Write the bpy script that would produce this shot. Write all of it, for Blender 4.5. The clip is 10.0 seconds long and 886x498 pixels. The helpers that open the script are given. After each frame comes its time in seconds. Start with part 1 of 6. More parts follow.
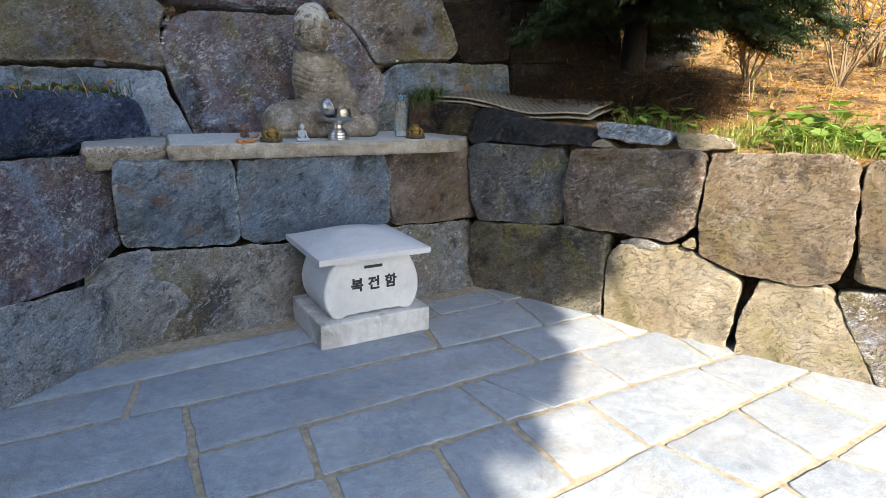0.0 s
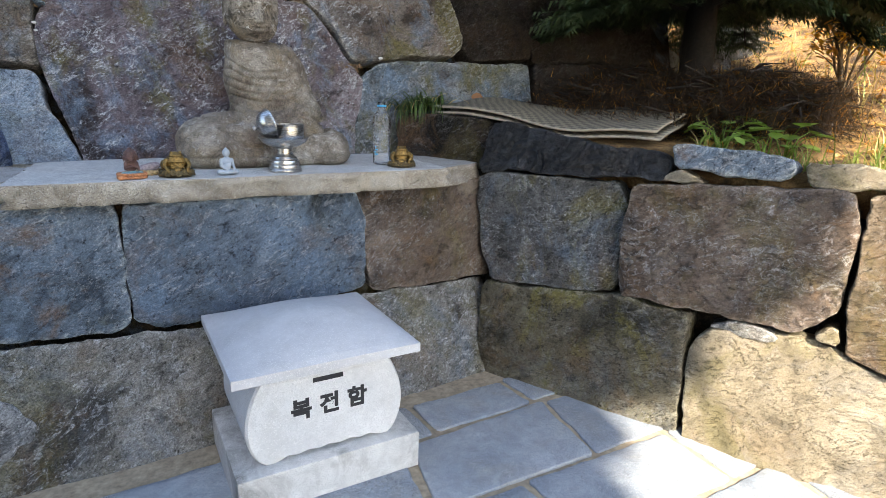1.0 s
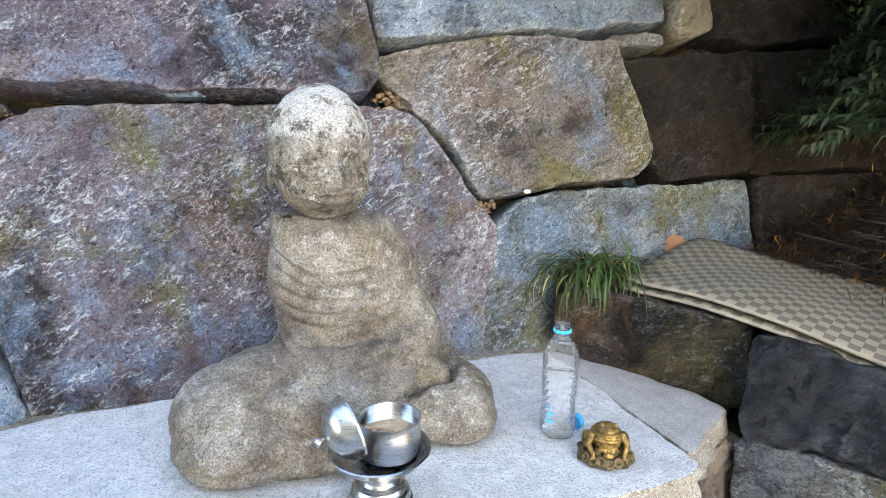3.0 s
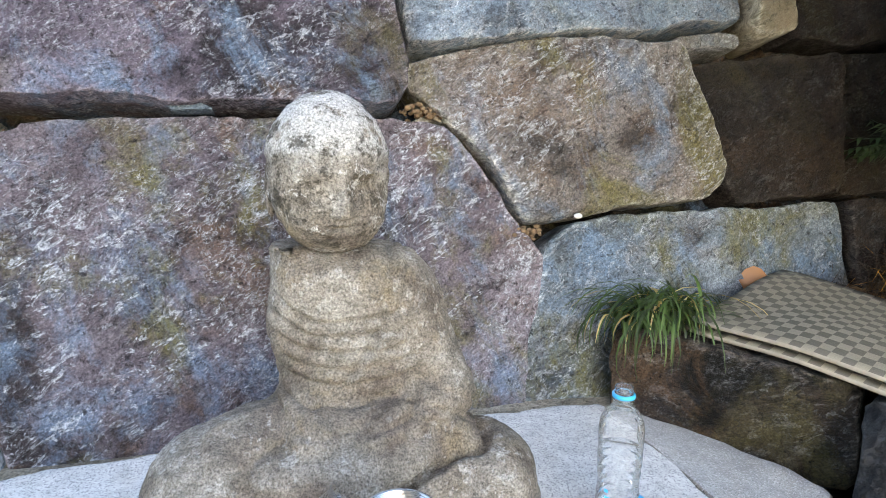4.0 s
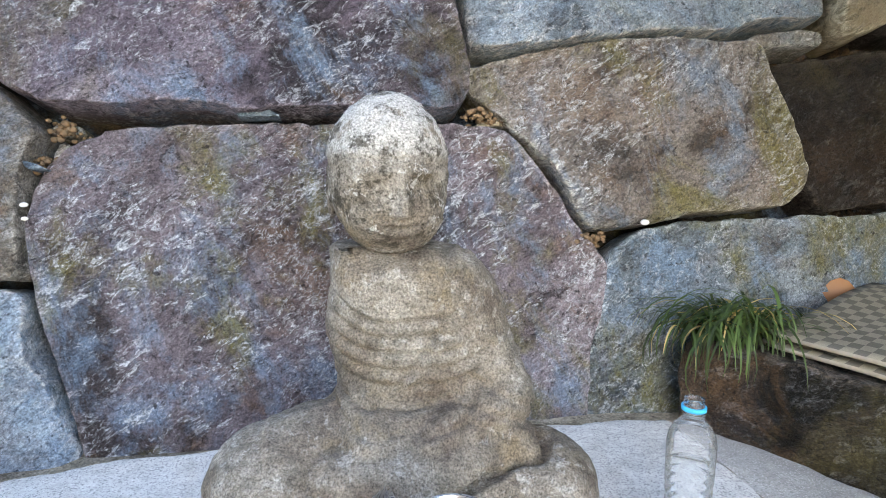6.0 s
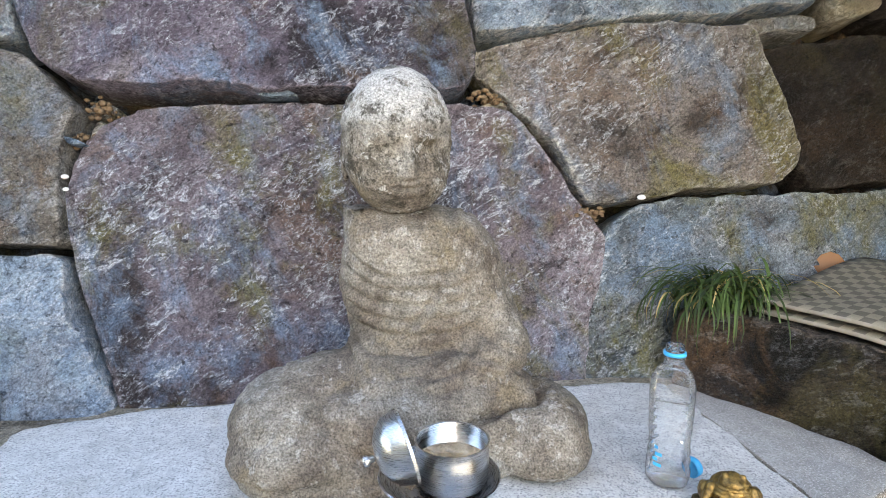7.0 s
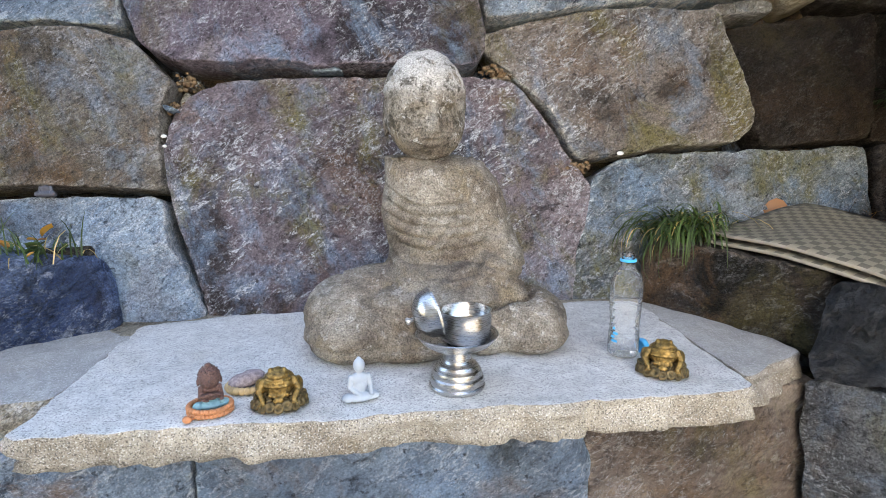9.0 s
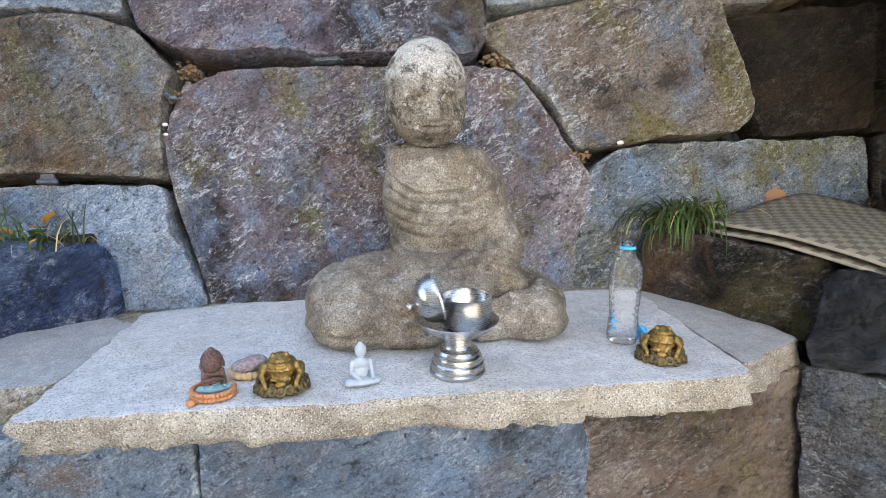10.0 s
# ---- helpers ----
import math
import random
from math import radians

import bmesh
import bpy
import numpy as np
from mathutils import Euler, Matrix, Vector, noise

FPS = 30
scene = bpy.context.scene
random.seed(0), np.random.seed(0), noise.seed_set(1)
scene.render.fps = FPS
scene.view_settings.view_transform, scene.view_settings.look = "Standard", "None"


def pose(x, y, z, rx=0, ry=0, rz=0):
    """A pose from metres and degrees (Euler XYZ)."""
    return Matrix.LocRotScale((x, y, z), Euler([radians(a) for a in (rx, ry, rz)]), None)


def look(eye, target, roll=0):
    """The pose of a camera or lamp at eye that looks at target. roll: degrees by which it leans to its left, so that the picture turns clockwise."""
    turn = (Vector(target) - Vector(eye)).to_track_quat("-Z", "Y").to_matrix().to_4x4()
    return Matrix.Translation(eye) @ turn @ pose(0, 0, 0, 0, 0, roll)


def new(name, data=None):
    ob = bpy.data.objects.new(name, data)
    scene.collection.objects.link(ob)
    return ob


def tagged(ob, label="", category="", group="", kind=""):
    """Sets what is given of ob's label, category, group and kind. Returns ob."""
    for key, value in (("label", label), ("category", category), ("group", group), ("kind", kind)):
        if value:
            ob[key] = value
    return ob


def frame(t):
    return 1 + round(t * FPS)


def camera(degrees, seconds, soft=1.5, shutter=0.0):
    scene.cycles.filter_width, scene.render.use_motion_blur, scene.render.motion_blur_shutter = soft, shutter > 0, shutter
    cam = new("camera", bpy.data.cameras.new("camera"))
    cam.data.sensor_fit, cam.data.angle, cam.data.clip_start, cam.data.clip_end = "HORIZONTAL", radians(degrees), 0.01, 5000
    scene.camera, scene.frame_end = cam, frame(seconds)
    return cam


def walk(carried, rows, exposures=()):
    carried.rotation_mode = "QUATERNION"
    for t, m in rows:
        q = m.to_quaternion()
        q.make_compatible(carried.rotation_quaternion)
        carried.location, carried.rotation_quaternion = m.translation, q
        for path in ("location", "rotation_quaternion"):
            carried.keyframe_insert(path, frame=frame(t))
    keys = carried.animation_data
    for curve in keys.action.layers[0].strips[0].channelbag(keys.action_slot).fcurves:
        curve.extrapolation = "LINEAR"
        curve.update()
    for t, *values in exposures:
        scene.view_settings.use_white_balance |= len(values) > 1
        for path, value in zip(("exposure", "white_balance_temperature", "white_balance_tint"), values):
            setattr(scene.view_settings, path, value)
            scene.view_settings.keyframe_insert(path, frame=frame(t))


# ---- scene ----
from mathutils.geometry import delaunay_2d_cdt

cam = camera(75.0, 10.0, soft=0.8)
PATH = [
    (0, (-1.183, -3.175, 1.028), (-0.307, -1.461, 0.486), 1.5),
    (0.5, (-0.93, -2.805, 0.984), (-0.053, -1.085, 0.463), 1.3),
    (1, (-0.752, -2.361, 1.014), (0.114, -0.632, 0.502), 1.4),
    (1.5, (-0.644, -2.061, 1.141), (0.201, -0.322, 0.628), 1.3),
    (2, (-0.591, -1.695, 1.301), (0.209, 0.075, 0.822), 1.2),
    (2.5, (-0.626, -1.422, 1.343), (0.096, 0.388, 0.893), 1.2),
    (2.7, (-0.606, -1.353, 1.335), (0.089, 0.47, 0.895), 0.9),
    (3.8, (-0.477, -1.095, 1.333), (0.067, 0.791, 0.947), 0.3),
    (4, (-0.477, -1.087, 1.334), (0.032, 0.809, 0.956), 0.3),
    (4.5, (-0.482, -1.074, 1.332), (-0.05, 0.846, 0.976), 0.1),
    (5, (-0.479, -1.067, 1.334), (-0.102, 0.866, 0.987), 0.0),
    (5.5, (-0.475, -1.062, 1.331), (-0.138, 0.881, 0.996), -0.1),
    (7, (-0.467, -1.168, 1.267), (-0.214, 0.788, 0.935), -0.2),
    (7.5, (-0.469, -1.229, 1.255), (-0.234, 0.727, 0.911), -0.2),
    (8, (-0.503, -1.343, 1.251), (-0.288, 0.612, 0.892), -0.3),
    (8.5, (-0.513, -1.449, 1.246), (-0.304, 0.502, 0.856), -0.3),
    (9, (-0.516, -1.495, 1.242), (-0.311, 0.451, 0.824), -0.4),
    (9.5, (-0.512, -1.5, 1.233), (-0.309, 0.443, 0.804), -0.4),
    (10, (-0.519, -1.504, 1.231), (-0.314, 0.436, 0.791), -0.3),
]
SKY, SUN_POWER = 0.15, 4.5
walk(cam, [(t, look(eye, target, roll)) for t, eye, target, roll in PATH], [(0, 1.6, 6950, 10), (0.7, 1.78, 6900, 10), (1.5, 2.45, 7000, 10), (2.2, 2.98, 7100, 9), (4, 3.05, 7150, 9), (5.7, 2.97, 7150, 9), (7, 2.84, 7300, 10), (10, 2.65, 7450, 12)])


# ---- world, sun ----
SUN = Vector((-0.28, -0.76, 0.584)).normalized()
world = bpy.data.worlds.new("sky")
scene.world = world
world.use_nodes = True
wn = world.node_tree
sky = wn.nodes.new("ShaderNodeTexSky")
sky.sky_type = "NISHITA"
sky.sun_disc = False
sky.sun_elevation = math.asin(SUN.z)
sky.sun_rotation = math.atan2(SUN.x, SUN.y)
wn.nodes["Background"].inputs["Strength"].default_value = SKY
wn.links.new(sky.outputs[0], wn.nodes["Background"].inputs["Color"])
sun_data = bpy.data.lights.new("sun", "SUN")
sun_data.energy, sun_data.angle, sun_data.color = SUN_POWER, radians(0.5), (1.0, 0.90, 0.76)
sun = new("sun", sun_data)
sun.matrix_world = look(SUN * 20, (0, 0, 0))


# ---- materials ----
def material(name):
    m = bpy.data.materials.new(name)
    m.use_nodes = True
    return m, m.node_tree.nodes, m.node_tree.links, m.node_tree.nodes["Principled BSDF"]


def coords(n, l, scale=(1, 1, 1), rot=(0, 0, 0), spread=7.0):
    """Object coordinates in metres, shifted at random from piece to piece."""
    tc = n.new("ShaderNodeTexCoord")
    info = n.new("ShaderNodeObjectInfo")
    mul = n.new("ShaderNodeMath")
    mul.operation = "MULTIPLY"
    mul.inputs[1].default_value = spread
    l.new(info.outputs["Random"], mul.inputs[0])
    add = n.new("ShaderNodeVectorMath")
    l.new(tc.outputs["Object"], add.inputs[0])
    l.new(mul.outputs[0], add.inputs[1])
    mp = n.new("ShaderNodeMapping")
    mp.inputs["Scale"].default_value = scale
    mp.inputs["Rotation"].default_value = [radians(a) for a in rot]
    l.new(add.outputs[0], mp.inputs[0])
    return mp.outputs[0]


def noise_tex(n, l, vec, scale, detail=6, rough=0.6, distort=0.0):
    t = n.new("ShaderNodeTexNoise")
    t.inputs["Scale"].default_value = scale
    t.inputs["Detail"].default_value = detail
    t.inputs["Roughness"].default_value = rough
    t.inputs["Distortion"].default_value = distort
    l.new(vec, t.inputs["Vector"])
    return t.outputs["Fac"]


def ramp(n, l, fac, stops):
    r = n.new("ShaderNodeValToRGB")
    e = r.color_ramp.elements
    while len(e) < len(stops):
        e.new(0.5)
    for el, (p, c) in zip(e, stops):
        el.position = p
        el.color = (*c, 1) if isinstance(c, tuple) else (c, c, c, 1)
    l.new(fac, r.inputs[0])
    return r.outputs[0]


def mix(n, l, fac, a, b, mode="MIX"):
    m = n.new("ShaderNodeMix")
    m.data_type = "RGBA"
    m.blend_type = mode
    for sock, v in ((m.inputs[0], fac), (m.inputs[6], a), (m.inputs[7], b)):
        if isinstance(v, (int, float)):
            sock.default_value = v if sock.type == "VALUE" else (v, v, v, 1)
        elif isinstance(v, tuple):
            sock.default_value = (*v, 1)
        else:
            l.new(v, sock)
    return m.outputs[2]


def bump(n, l, bsdf, pairs):
    prev = None
    for h, strength, dist in pairs:
        b = n.new("ShaderNodeBump")
        b.inputs["Strength"].default_value = strength
        b.inputs["Distance"].default_value = dist
        l.new(h, b.inputs["Height"])
        if prev:
            l.new(prev, b.inputs["Normal"])
        prev = b.outputs[0]
    l.new(prev, bsdf.inputs["Normal"])


def turned(n, l, vec, turn, scale, shift=(0, 0, 0)):
    """Coordinates turned first and stretched afterwards, so that grain can run aslant."""
    a = n.new("ShaderNodeMapping")
    a.inputs["Rotation"].default_value = [radians(v) for v in turn]
    a.inputs["Location"].default_value = shift
    l.new(vec, a.inputs[0])
    b = n.new("ShaderNodeMapping")
    b.inputs["Scale"].default_value = scale
    l.new(a.outputs[0], b.inputs[0])
    return b.outputs[0]


def terraces(n, l, fac, steps):
    """Turns a smooth height into thin split layers with steep edges, plus a mask for shading their steps."""
    mul = n.new("ShaderNodeMath")
    mul.operation = "MULTIPLY"
    mul.inputs[1].default_value = steps
    l.new(fac, mul.inputs[0])
    fr = n.new("ShaderNodeMath")
    fr.operation = "FRACT"
    l.new(mul.outputs[0], fr.inputs[0])
    rise = ramp(n, l, fr.outputs[0], [(0.0, 0.0), (0.16, 1.0)])
    fl = n.new("ShaderNodeMath")
    fl.operation = "FLOOR"
    l.new(mul.outputs[0], fl.inputs[0])
    add = n.new("ShaderNodeMath")
    l.new(fl.outputs[0], add.inputs[0])
    l.new(rise, add.inputs[1])
    div = n.new("ShaderNodeMath")
    div.operation = "DIVIDE"
    div.inputs[1].default_value = steps
    l.new(add.outputs[0], div.inputs[0])
    return div.outputs[0], ramp(n, l, fr.outputs[0], [(0.0, 1.0), (0.06, 0.6), (0.14, 0.0)])


def stone_material(name, dark, mid, light, lichen=0.5, moss=0.3, rust=0.25, rough=0.8, tilt=(0, 32, 0), blue=0.4, speckle=0.8, cracks=0.5, pitting=0.85):
    """Split field stone: mottled ground, pale lacy lichen, olive moss, run-down blue and rusty stains, split layers, worn pale rims."""
    m, n, l, b = material(name)
    dark, light = tuple(c * 0.5 for c in dark), tuple(c * 1.2 for c in light)
    v = coords(n, l)
    vs = turned(n, l, v, tilt, (1.0, 1.0, 2.0))
    run = turned(n, l, v, (0, 24, 0), (1.0, 1.0, 0.6), (3, 1, 7))
    base = ramp(n, l, noise_tex(n, l, v, 2.6, 6, 0.6, 0.7), [(0.36, dark), (0.47, mid), (0.55, mid), (0.68, light)])
    med = noise_tex(n, l, vs, 11, 9, 0.72, 0.6)
    base = mix(n, l, ramp(n, l, med, [(0.53, 0.0), (0.68, 0.55)]), base, light)
    base = mix(n, l, ramp(n, l, med, [(0.36, 0.75), (0.46, 0.0)]), base, dark)
    for amount, colour, scale, lo, hi, vec in ((blue, (0.17, 0.25, 0.36), 6.5, 0.50, 0.62, run), (rust, (0.19, 0.11, 0.055), 4.3, 0.52, 0.62, v), (moss, (0.150, 0.135, 0.040), 3.9, 0.51, 0.62, run)):
        shift = n.new("ShaderNodeVectorMath")
        shift.inputs[1].default_value = (scale * 3, scale, scale * 7)
        l.new(vec, shift.inputs[0])
        blotch = ramp(n, l, noise_tex(n, l, shift.outputs[0], scale, 9, 0.72, 0.5), [(lo, 0.0), (hi, 1.0)])
        base = mix(n, l, mix(n, l, amount, 0.0, blotch), base, colour)
    area = ramp(n, l, noise_tex(n, l, v, 4.2, 6, 0.72), [(0.45, 0.0), (0.54, 1.0)])
    lace = noise_tex(n, l, vs, 24, 11, 0.74, 1.1)
    fleck = noise_tex(n, l, vs, 62, 9, 0.72, 0.8)
    patch = mix(n, l, 1.0, ramp(n, l, lace, [(0.53, 0.0), (0.565, 1.0)]), area, "MULTIPLY")
    fine = noise_tex(n, l, vs, 105, 8, 0.7, 0.6)
    patch = mix(n, l, 1.0, patch, ramp(n, l, fine, [(0.40, 0.15), (0.52, 1.0)]), "MULTIPLY")
    vein = ramp(n, l, noise_tex(n, l, vs, 30, 8, 0.66, 0.9), [(0.472, 0.0), (0.492, 1.0), (0.503, 1.0), (0.523, 0.0)])
    broken = ramp(n, l, noise_tex(n, l, v, 80, 5, 0.7), [(0.44, 0.0), (0.54, 1.0)])
    area2 = ramp(n, l, noise_tex(n, l, v, 5.0, 6, 0.75), [(0.46, 0.0), (0.57, 0.9)])
    vein = mix(n, l, 1.0, mix(n, l, 1.0, vein, broken, "MULTIPLY"), area2, "MULTIPLY")
    dots = mix(n, l, 1.0, ramp(n, l, fleck, [(0.585, 0.0), (0.62, 0.9)]), area2, "MULTIPLY")
    scratch = mix(n, l, 1.0, mix(n, l, 1.0, patch, vein, "ADD"), dots, "ADD")
    base = mix(n, l, mix(n, l, lichen, 0.0, scratch), base, (0.50, 0.525, 0.56))
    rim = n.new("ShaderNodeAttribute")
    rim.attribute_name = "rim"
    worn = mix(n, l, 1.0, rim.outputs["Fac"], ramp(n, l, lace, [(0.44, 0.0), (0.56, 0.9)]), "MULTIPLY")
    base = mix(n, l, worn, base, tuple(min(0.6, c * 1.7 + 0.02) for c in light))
    pits = noise_tex(n, l, v, 62, 6, 0.72)
    base = mix(n, l, ramp(n, l, pits, [(0.33, pitting), (0.43, 0.0)]), base, tuple(c * 0.3 for c in dark))
    bend = n.new("ShaderNodeVectorMath")
    bend.operation = "MULTIPLY_ADD"
    wander = n.new("ShaderNodeTexNoise")
    wander.inputs["Scale"].default_value = 7.0
    wander.inputs["Detail"].default_value = 5.0
    l.new(v, wander.inputs["Vector"])
    l.new(wander.outputs["Color"], bend.inputs[0])
    bend.inputs[1].default_value = (0.22, 0.22, 0.22)
    l.new(v, bend.inputs[2])
    cells = n.new("ShaderNodeTexVoronoi")
    cells.feature = "DISTANCE_TO_EDGE"
    cells.inputs["Scale"].default_value = 3.4
    l.new(bend.outputs[0], cells.inputs["Vector"])
    partial = ramp(n, l, noise_tex(n, l, v, 4.1, 3, 0.6), [(0.57, 0.0), (0.62, 1.0)])
    crack = mix(n, l, 1.0, ramp(n, l, cells.outputs["Distance"], [(0.0, 1.0), (0.009, 0.0)]), partial, "MULTIPLY")
    base = mix(n, l, mix(n, l, cracks, 0.0, crack), base, tuple(c * 0.25 for c in dark))
    layer, lip_shade = terraces(n, l, noise_tex(n, l, vs, 4.5, 8, 0.64, 0.4), 12.0)
    # shading lines painted dark along the step edges, in patches
    lip_shade = mix(n, l, 1.0, lip_shade, ramp(n, l, noise_tex(n, l, v, 6, 5, 0.7), [(0.47, 0.0), (0.56, 0.75)]), "MULTIPLY")
    base = mix(n, l, lip_shade, base, tuple(c * 0.5 for c in dark))
    grain = noise_tex(n, l, v, 240, 3, 0.7)
    base = mix(n, l, speckle, base, ramp(n, l, grain, [(0.3, 0.34), (0.7, 1.58)]), "MULTIPLY")
    base = mix(n, l, speckle, base, ramp(n, l, fine, [(0.34, 0.62), (0.66, 1.45)]), "MULTIPLY")
    l.new(base, b.inputs["Base Color"])
    b.inputs["Roughness"].default_value = rough
    b.inputs["Specular IOR Level"].default_value = 0.2
    bump(n, l, b, [(layer, 1.0, 0.09), (med, 0.8, 0.030), (lace, 0.6, 0.012), (fleck, 0.6, 0.008), (grain, 0.5, 0.002)])
    return m


PURPLE = stone_material("purple_grey_stone", (0.080, 0.062, 0.066), (0.150, 0.124, 0.140), (0.22, 0.194, 0.215), 0.75, 0.75, 0.4, blue=0.6)
DEEP_PURPLE = stone_material("deep_purple_stone", (0.056, 0.044, 0.054), (0.112, 0.092, 0.116), (0.17, 0.148, 0.178), 0.6, 0.3, 0.45, blue=0.65)
SKY_BLUE = stone_material("pale_sky_stone", (0.13, 0.165, 0.21), (0.23, 0.295, 0.37), (0.38, 0.44, 0.50), 0.5, 0.4, 0.25, blue=0.7)
BLUE = stone_material("blue_grey_stone", (0.070, 0.098, 0.135), (0.145, 0.192, 0.25), (0.265, 0.32, 0.385), 0.5, 0.4, 0.65, blue=0.45, speckle=0.6)
BROWN = stone_material("brown_stone", (0.095, 0.070, 0.047), (0.150, 0.115, 0.078), (0.20, 0.162, 0.118), 0.2, 0.3, 0.4, blue=0.05, speckle=0.3, pitting=0.35)
OLIVE = stone_material("olive_stone", (0.11, 0.092, 0.082), (0.19, 0.166, 0.152), (0.30, 0.275, 0.25), 0.6, 0.75, 0.35, blue=0.55)
GREY = stone_material("grey_stone", (0.10, 0.098, 0.092), (0.185, 0.183, 0.172), (0.31, 0.305, 0.29), 0.5, 0.45, 0.25, blue=0.35)
TAN = stone_material("tan_stone", (0.25, 0.215, 0.155), (0.245, 0.21, 0.15), (0.29, 0.255, 0.195), 0.12, 0.45, 0.2, blue=0.1, speckle=0.3, pitting=0.3)
# dark brown stone, lowered further so its colour carries the tree's shade
SHADE_BROWN = stone_material("shade_darkened_brown_stone", (0.008, 0.0065, 0.0055), (0.020, 0.015, 0.0125), (0.036, 0.029, 0.025), 0.08, 0.1, 0.1, 0.8, blue=0.02)
MORTAR = stone_material("sandy_mortar", (0.25, 0.21, 0.155), (0.37, 0.325, 0.25), (0.47, 0.42, 0.335), 0.1, 0.2, 0.15, 0.9, blue=0.0)
EARTH = stone_material("dark_earth", (0.010, 0.008, 0.006), (0.022, 0.017, 0.012), (0.05, 0.039, 0.028), 0.0, 0.3, 0.4, 0.95)


def granite_material(name, base_colours, speck=(0.05, 0.05, 0.055), stain=(0.36, 0.31, 0.23), stain_amount=0.3, scale=1.0, rough=0.75, mottle=1.0):
    m, n, l, b = material(name)
    v = coords(n, l)
    lo, hi = base_colours
    col = ramp(n, l, noise_tex(n, l, v, 3.0, 6, 0.65), [(0.3, lo), (0.7, hi)])
    st = ramp(n, l, noise_tex(n, l, v, 4.2, 8, 0.7, 0.8), [(0.5, 0.0), (0.68, 1.0)])
    col = mix(n, l, mix(n, l, stain_amount, 0.0, st), col, stain)
    col = mix(n, l, mottle, col, ramp(n, l, noise_tex(n, l, v, 26, 7, 0.75, 0.5), [(0.3, 0.72), (0.7, 1.28)]), "MULTIPLY")
    info = n.new("ShaderNodeObjectInfo")
    col = mix(n, l, 1.0, col, ramp(n, l, info.outputs["Random"], [(0.0, (0.84, 0.85, 0.88)), (1.0, (1.12, 1.12, 1.10))]), "MULTIPLY")
    g1 = noise_tex(n, l, v, 330 * scale, 2, 0.6)
    g2 = noise_tex(n, l, v, 360 * scale, 2, 0.6)
    col = mix(n, l, ramp(n, l, g1, [(0.54, 0.0), (0.60, 0.85)]), col, speck)
    col = mix(n, l, ramp(n, l, g2, [(0.56, 0.0), (0.66, 0.5)]), col, (0.78, 0.78, 0.76))
    l.new(col, b.inputs["Base Color"])
    b.inputs["Roughness"].default_value = rough
    b.inputs["Specular IOR Level"].default_value = 0.35
    bump(n, l, b, [(noise_tex(n, l, v, 35, 6, 0.7), 0.3, 0.004), (g1, 0.4, 0.0015)])
    return m


SLAB_TOP = granite_material("sawn_grey_granite", ((0.44, 0.435, 0.42), (0.55, 0.545, 0.53)), (0.2, 0.2, 0.205), stain_amount=0.35, stain=(0.46, 0.41, 0.33))
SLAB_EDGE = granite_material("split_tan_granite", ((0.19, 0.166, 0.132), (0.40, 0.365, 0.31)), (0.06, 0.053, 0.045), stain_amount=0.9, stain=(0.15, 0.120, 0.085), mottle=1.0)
LEDGE_TOP = granite_material("worn_granite", ((0.33, 0.318, 0.29), (0.46, 0.448, 0.42)), (0.21, 0.205, 0.195), stain_amount=0.5, stain=(0.36, 0.31, 0.24))
PAVER = granite_material("grey_granite_paver", ((0.212, 0.260, 0.318), (0.385, 0.42, 0.455)), (0.10, 0.11, 0.125), stain_amount=0.6, stain=(0.33, 0.31, 0.27), mottle=1.6)
BOX_STONE = granite_material("white_granite", ((0.50, 0.505, 0.51), (0.68, 0.685, 0.685)), (0.50, 0.505, 0.51), (0.36, 0.36, 0.33), 0.35, mottle=0.35)
GRIMY = granite_material("grimy_white_granite", ((0.46, 0.465, 0.465), (0.62, 0.62, 0.61)), (0.40, 0.40, 0.40), (0.10, 0.095, 0.075), 0.85, mottle=0.8)


